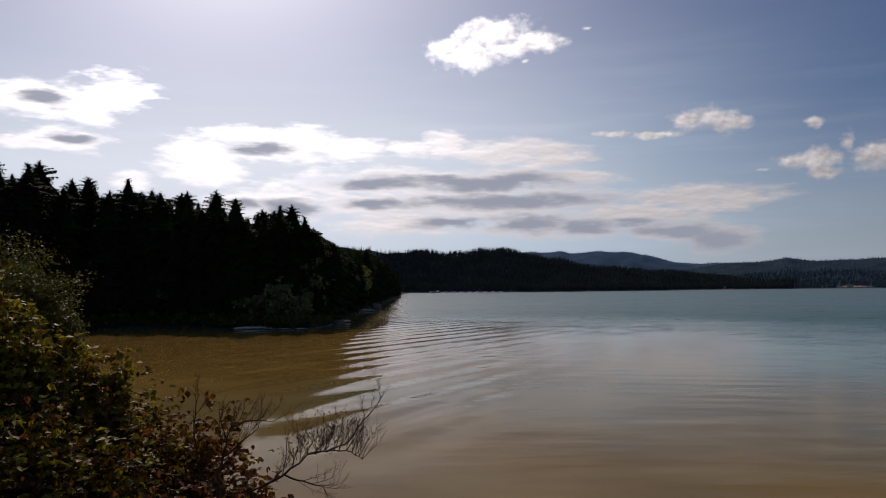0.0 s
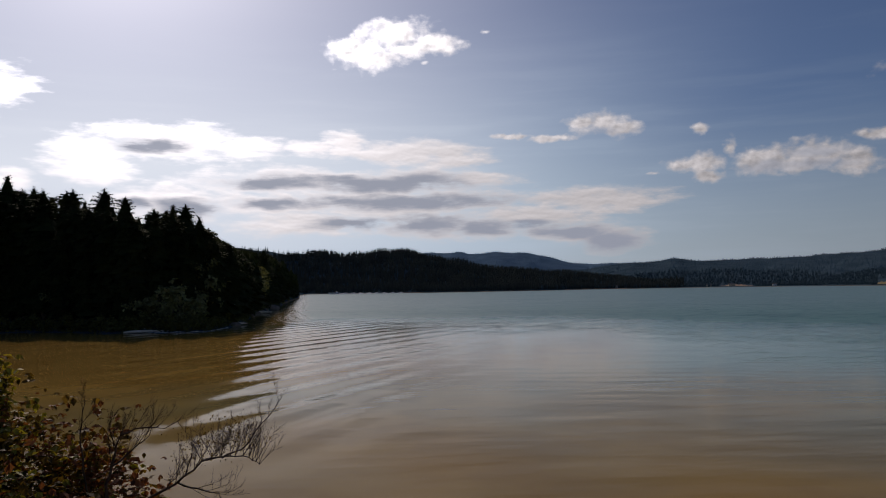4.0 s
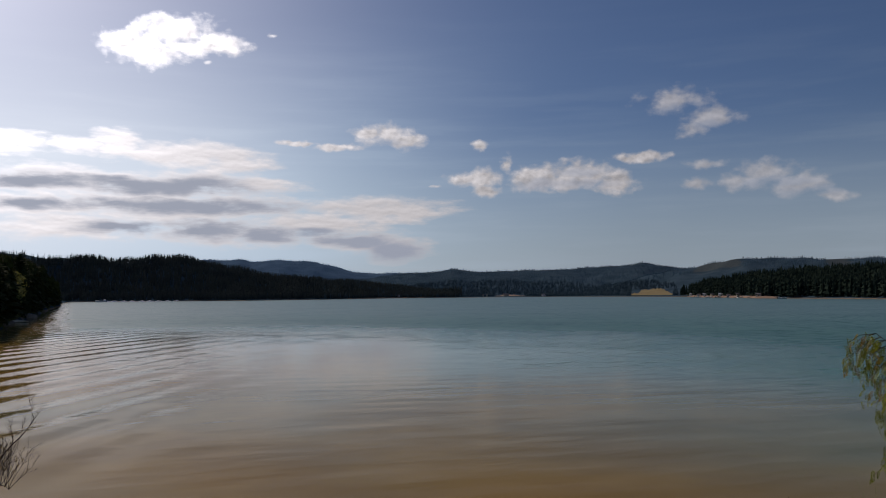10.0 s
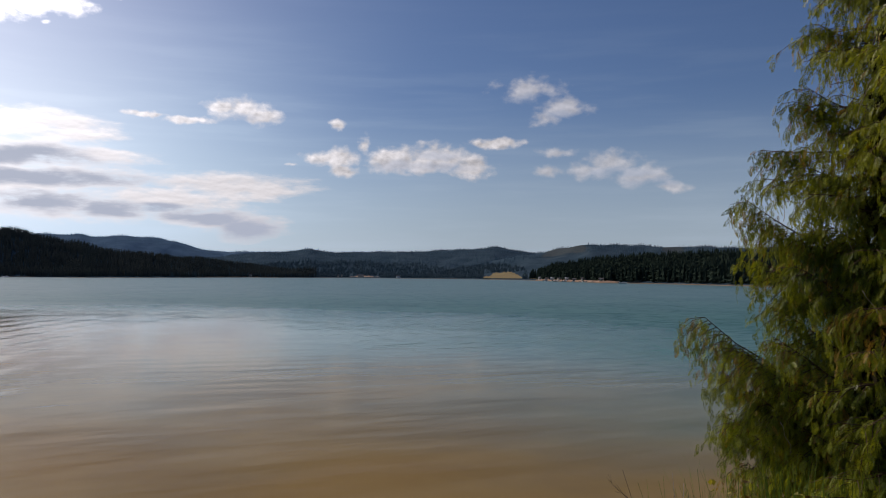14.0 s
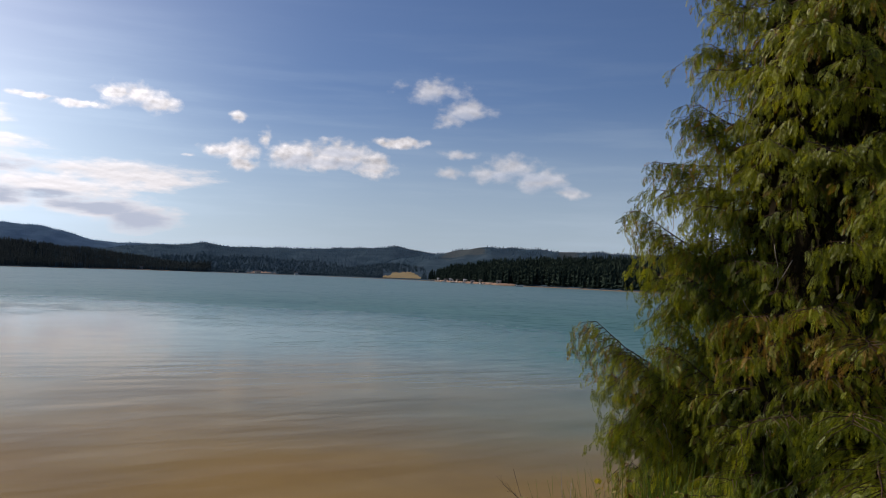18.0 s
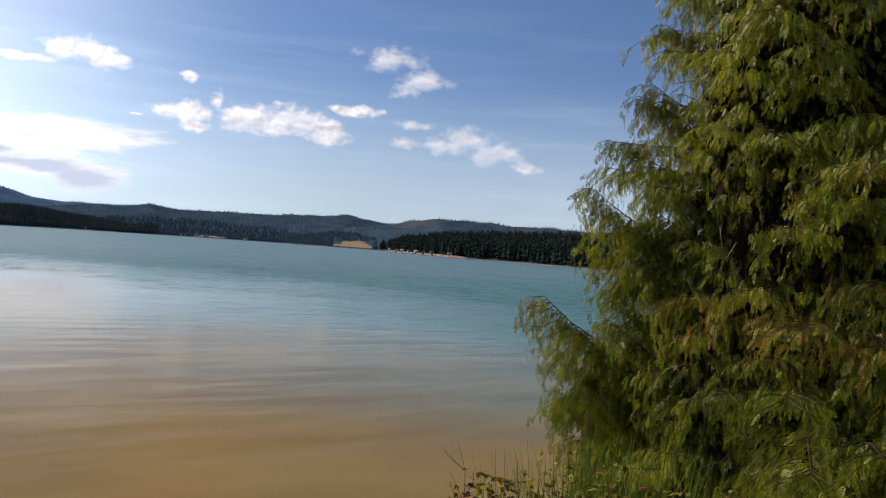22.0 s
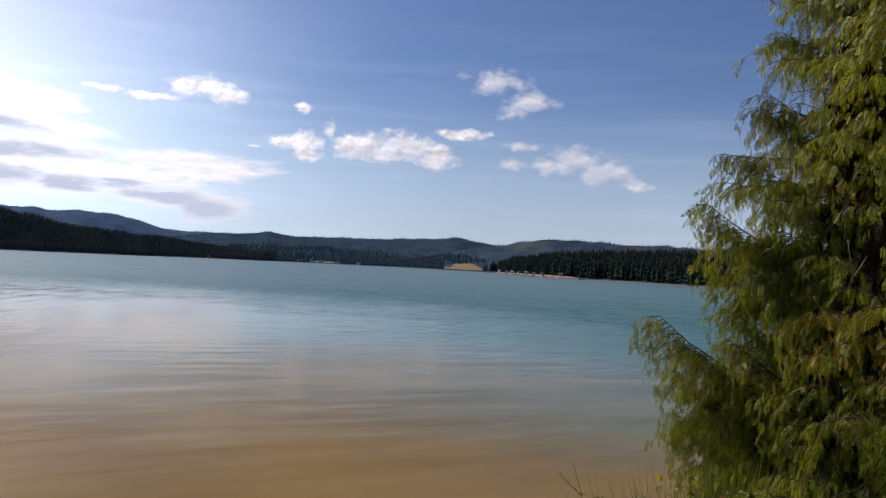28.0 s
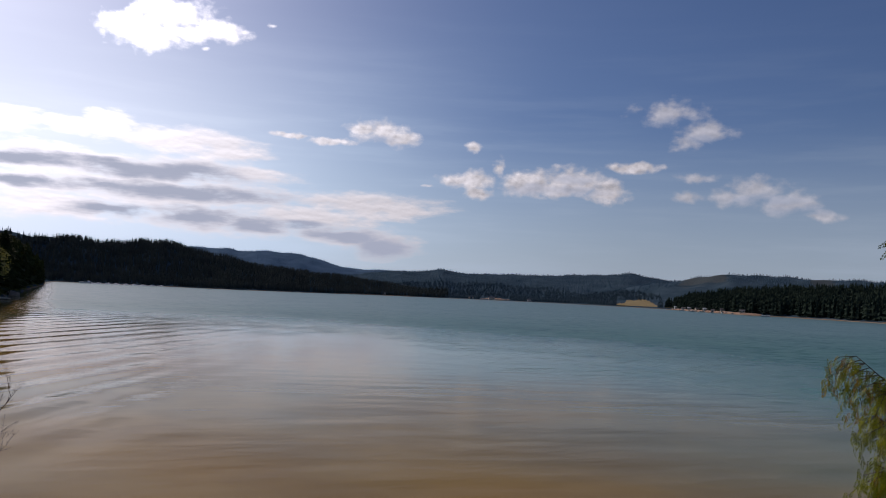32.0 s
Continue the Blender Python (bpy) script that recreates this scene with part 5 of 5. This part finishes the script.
        for name, mask, temp, mt in (("foliage", ~dry & ~broad, FRONDS[0], M_CEDAR), ("foliage", broad, FRONDS[1], M_CEDAR), ("dry_foliage", dry, FRONDS[0], M_CEDAR_DRY)):
            if mask.sum():
                tagged(part(name, scatter(name, temp, m[mask], place[mask], mt), bough), kind="stuff")
    # growth inside the crown, its near-black colour standing in for shade there
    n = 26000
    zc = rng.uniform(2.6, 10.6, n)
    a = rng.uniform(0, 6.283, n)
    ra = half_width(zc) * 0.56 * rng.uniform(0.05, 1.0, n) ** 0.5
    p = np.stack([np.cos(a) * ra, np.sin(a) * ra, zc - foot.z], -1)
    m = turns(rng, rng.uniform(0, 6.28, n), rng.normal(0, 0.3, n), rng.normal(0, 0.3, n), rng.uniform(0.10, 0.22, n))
    tagged(part("inner_shade_growth", scatter("inner_shade_growth", BLADE, m, p, M_INNER), ob, "inner growth coloured dark to stand in for the crown's shade"), kind="stuff")
    # bare grey twigs hanging in the crown, three weathered dead branches and a dark hanging tuft
    for k in range(45):
        zc = rng.uniform(3.6, 9.0)
        a = radians(rng.uniform(60, 300))
        ra = float(half_width(zc)) * rng.uniform(0.6, 0.92)
        q = Vector((math.cos(a) * ra, math.sin(a) * ra, zc - foot.z))
        e = q + Vector((rng.normal(0, 0.10), rng.normal(0, 0.10), -rng.uniform(0.15, 0.4)))
        part("bare_twig", tubes("bare_twig", [(curve_points(q, e, 0.02, 4, rng, 0.010), [0.003, 0.0028, 0.0025, 0.002, 0.001], 4)], M_PALETWIG), ob)
    for az0, el0, az1, el1 in DEAD_BRANCHES:
        q, e = sight(az1, el1, 7.1) - foot, sight(az0, el0, 6.1) - foot
        part("dead_branch", tubes("dead_branch", [(curve_points(q, e, 0.02, 5, rng, 0.012), [0.009, 0.008, 0.007, 0.006, 0.004, 0.002], 6)], M_BARK), ob)
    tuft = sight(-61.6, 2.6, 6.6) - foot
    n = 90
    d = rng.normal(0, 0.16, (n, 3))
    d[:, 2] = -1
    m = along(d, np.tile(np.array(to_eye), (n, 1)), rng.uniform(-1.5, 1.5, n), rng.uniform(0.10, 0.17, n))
    part("dark_tuft", scatter("dark_tuft", FRONDS[0], m, np.array(tuft) + rng.normal(0, 1, (n, 3)) * np.array((0.025, 0.025, 0.09)), M_INNER), ob, "dark hanging tuft of cedar sprays")


DEAD_BRANCHES = [(-65.7, -4.9, -67.9, -3.8), (-59.5, -13.2, -62.0, -11.7), (-61.9, 9.4, -65.2, 7.7)]
cedar()


# ---- weeds at the top of the bank ----
def grass_tuft(az, r, tall, blades, seed, label, mat=M_GRASS):
    rng = np.random.default_rng(seed)
    z = float(land_height(az, r))
    ob = thing("grass_tuft", at(az, r, z), label, "grass", "grass on the bank")
    verts, faces = [], []
    for b in range(blades):
        x, y = rng.normal(0, 0.05 + 0.05 * tall, 2)
        a, h, bend = rng.uniform(0, 6.28), tall * rng.uniform(0.55, 1.05), rng.uniform(0.05, 0.35)
        wd = rng.uniform(0.004, 0.009)
        k = len(verts)
        for i in range(5):
            t = i / 4
            cx, cy, cz = x + math.cos(a) * bend * h * t * t, y + math.sin(a) * bend * h * t * t, h * t * (1 - 0.12 * bend * t) - 0.03
            ww = wd * (1 - 0.9 * t)
            verts += [(cx - math.sin(a) * ww, cy + math.cos(a) * ww, cz), (cx + math.sin(a) * ww, cy - math.cos(a) * ww, cz)]
        for i in range(4):
            q = k + 2 * i
            faces.append((q, q + 1, q + 3, q + 2))
    tagged(part("grass", mesh_of("blades", verts, faces, mat), ob), kind="stuff")


for k, (az, r, top) in enumerate([(-51.0, 4.4, -12.3), (-52.4, 4.5, -11.6), (-53.8, 4.5, -11.0), (-55.5, 4.5, -11.2), (-57.5, 4.6, -11.8), (-49.5, 4.4, -13.2), (-47.3, 4.2, -14.0), (-60.0, 4.5, -12.5)]):
    tall = EYE_Z + r * math.tan(radians(top)) - float(land_height(az, r))
    grass_tuft(az, r, tall, 170 if -59 < az < -52 else 80, 200 + k, "tuft of tall green grass on the bank")


def weed(az, r, top, lean_az, seed, leaves, label, mat=M_TWIG):
    """A thin dry stalk with a few side twigs and small leaves."""
    rng = np.random.default_rng(seed)
    base = at(az, r, float(land_height(az, r)))
    ob = thing("weed_stalk", base, label, "weed", "weeds on the bank")
    tip = sight(lean_az, top, r) - base
    line = curve_points((0, 0, -0.03), tip, 0.02, 6, rng, 0.012)
    part("stalk", tubes("stalk", [(line, [0.0035, 0.0032, 0.003, 0.0026, 0.0022, 0.0016, 0.001], 4)], mat), ob)
    for i in (2, 3, 4, 5):
        d = Vector(rng.normal(0, 1, 3)) * 0.6 + Vector((0, 0, 0.6))
        lines = []
        twig_spray(rng, line[i], d, 0.14, 1, lines, 0.002)
        tagged(part("side_twig", tubes("side_twig", lines, mat), ob), kind="stuff")
    if leaves:
        part("leaves", leaf_cloud("leaves", rng, [np.array(q) for q in line[2:]], (0.06, 0.06, 0.05), leaves, 0.035, M_YELLOWLEAF), ob)


weed(-46.9, 4.3, -12.6, -43.8, 230, 0, "thin brown leaning weed stalk")
weed(-46.5, 4.3, -14.6, -43.4, 231, 0, "thin brown weed stalk bent low over the bank")
weed(-48.0, 4.3, -12.6, -47.0, 232, 0, "pale dry weed stalk with a loose seed head", M_PALETWIG)
weed(-48.1, 4.3, -13.2, -47.7, 235, 0, "pale dry weed stalk with a loose seed head", M_PALETWIG)
weed(-50.0, 4.3, -13.6, -49.9, 233, 30, "leafy weed with small yellow-green leaves")
for k, (az, top) in enumerate([(-45.2, -14.9), (-46.6, -14.6), (-48.2, -14.2), (-49.8, -13.8), (-43.8, -15.8), (-51.6, -13.6), (-54.5, -13.2), (-58.0, -13.5), (-62.0, -13.8)]):
    bramble(az, 4.3, EYE_Z + 4.3 * math.tan(radians(top)), 0.26, 250 + k, GOLD, 420, 0.035, 8, "low leafy weeds on the bank", 0.2)
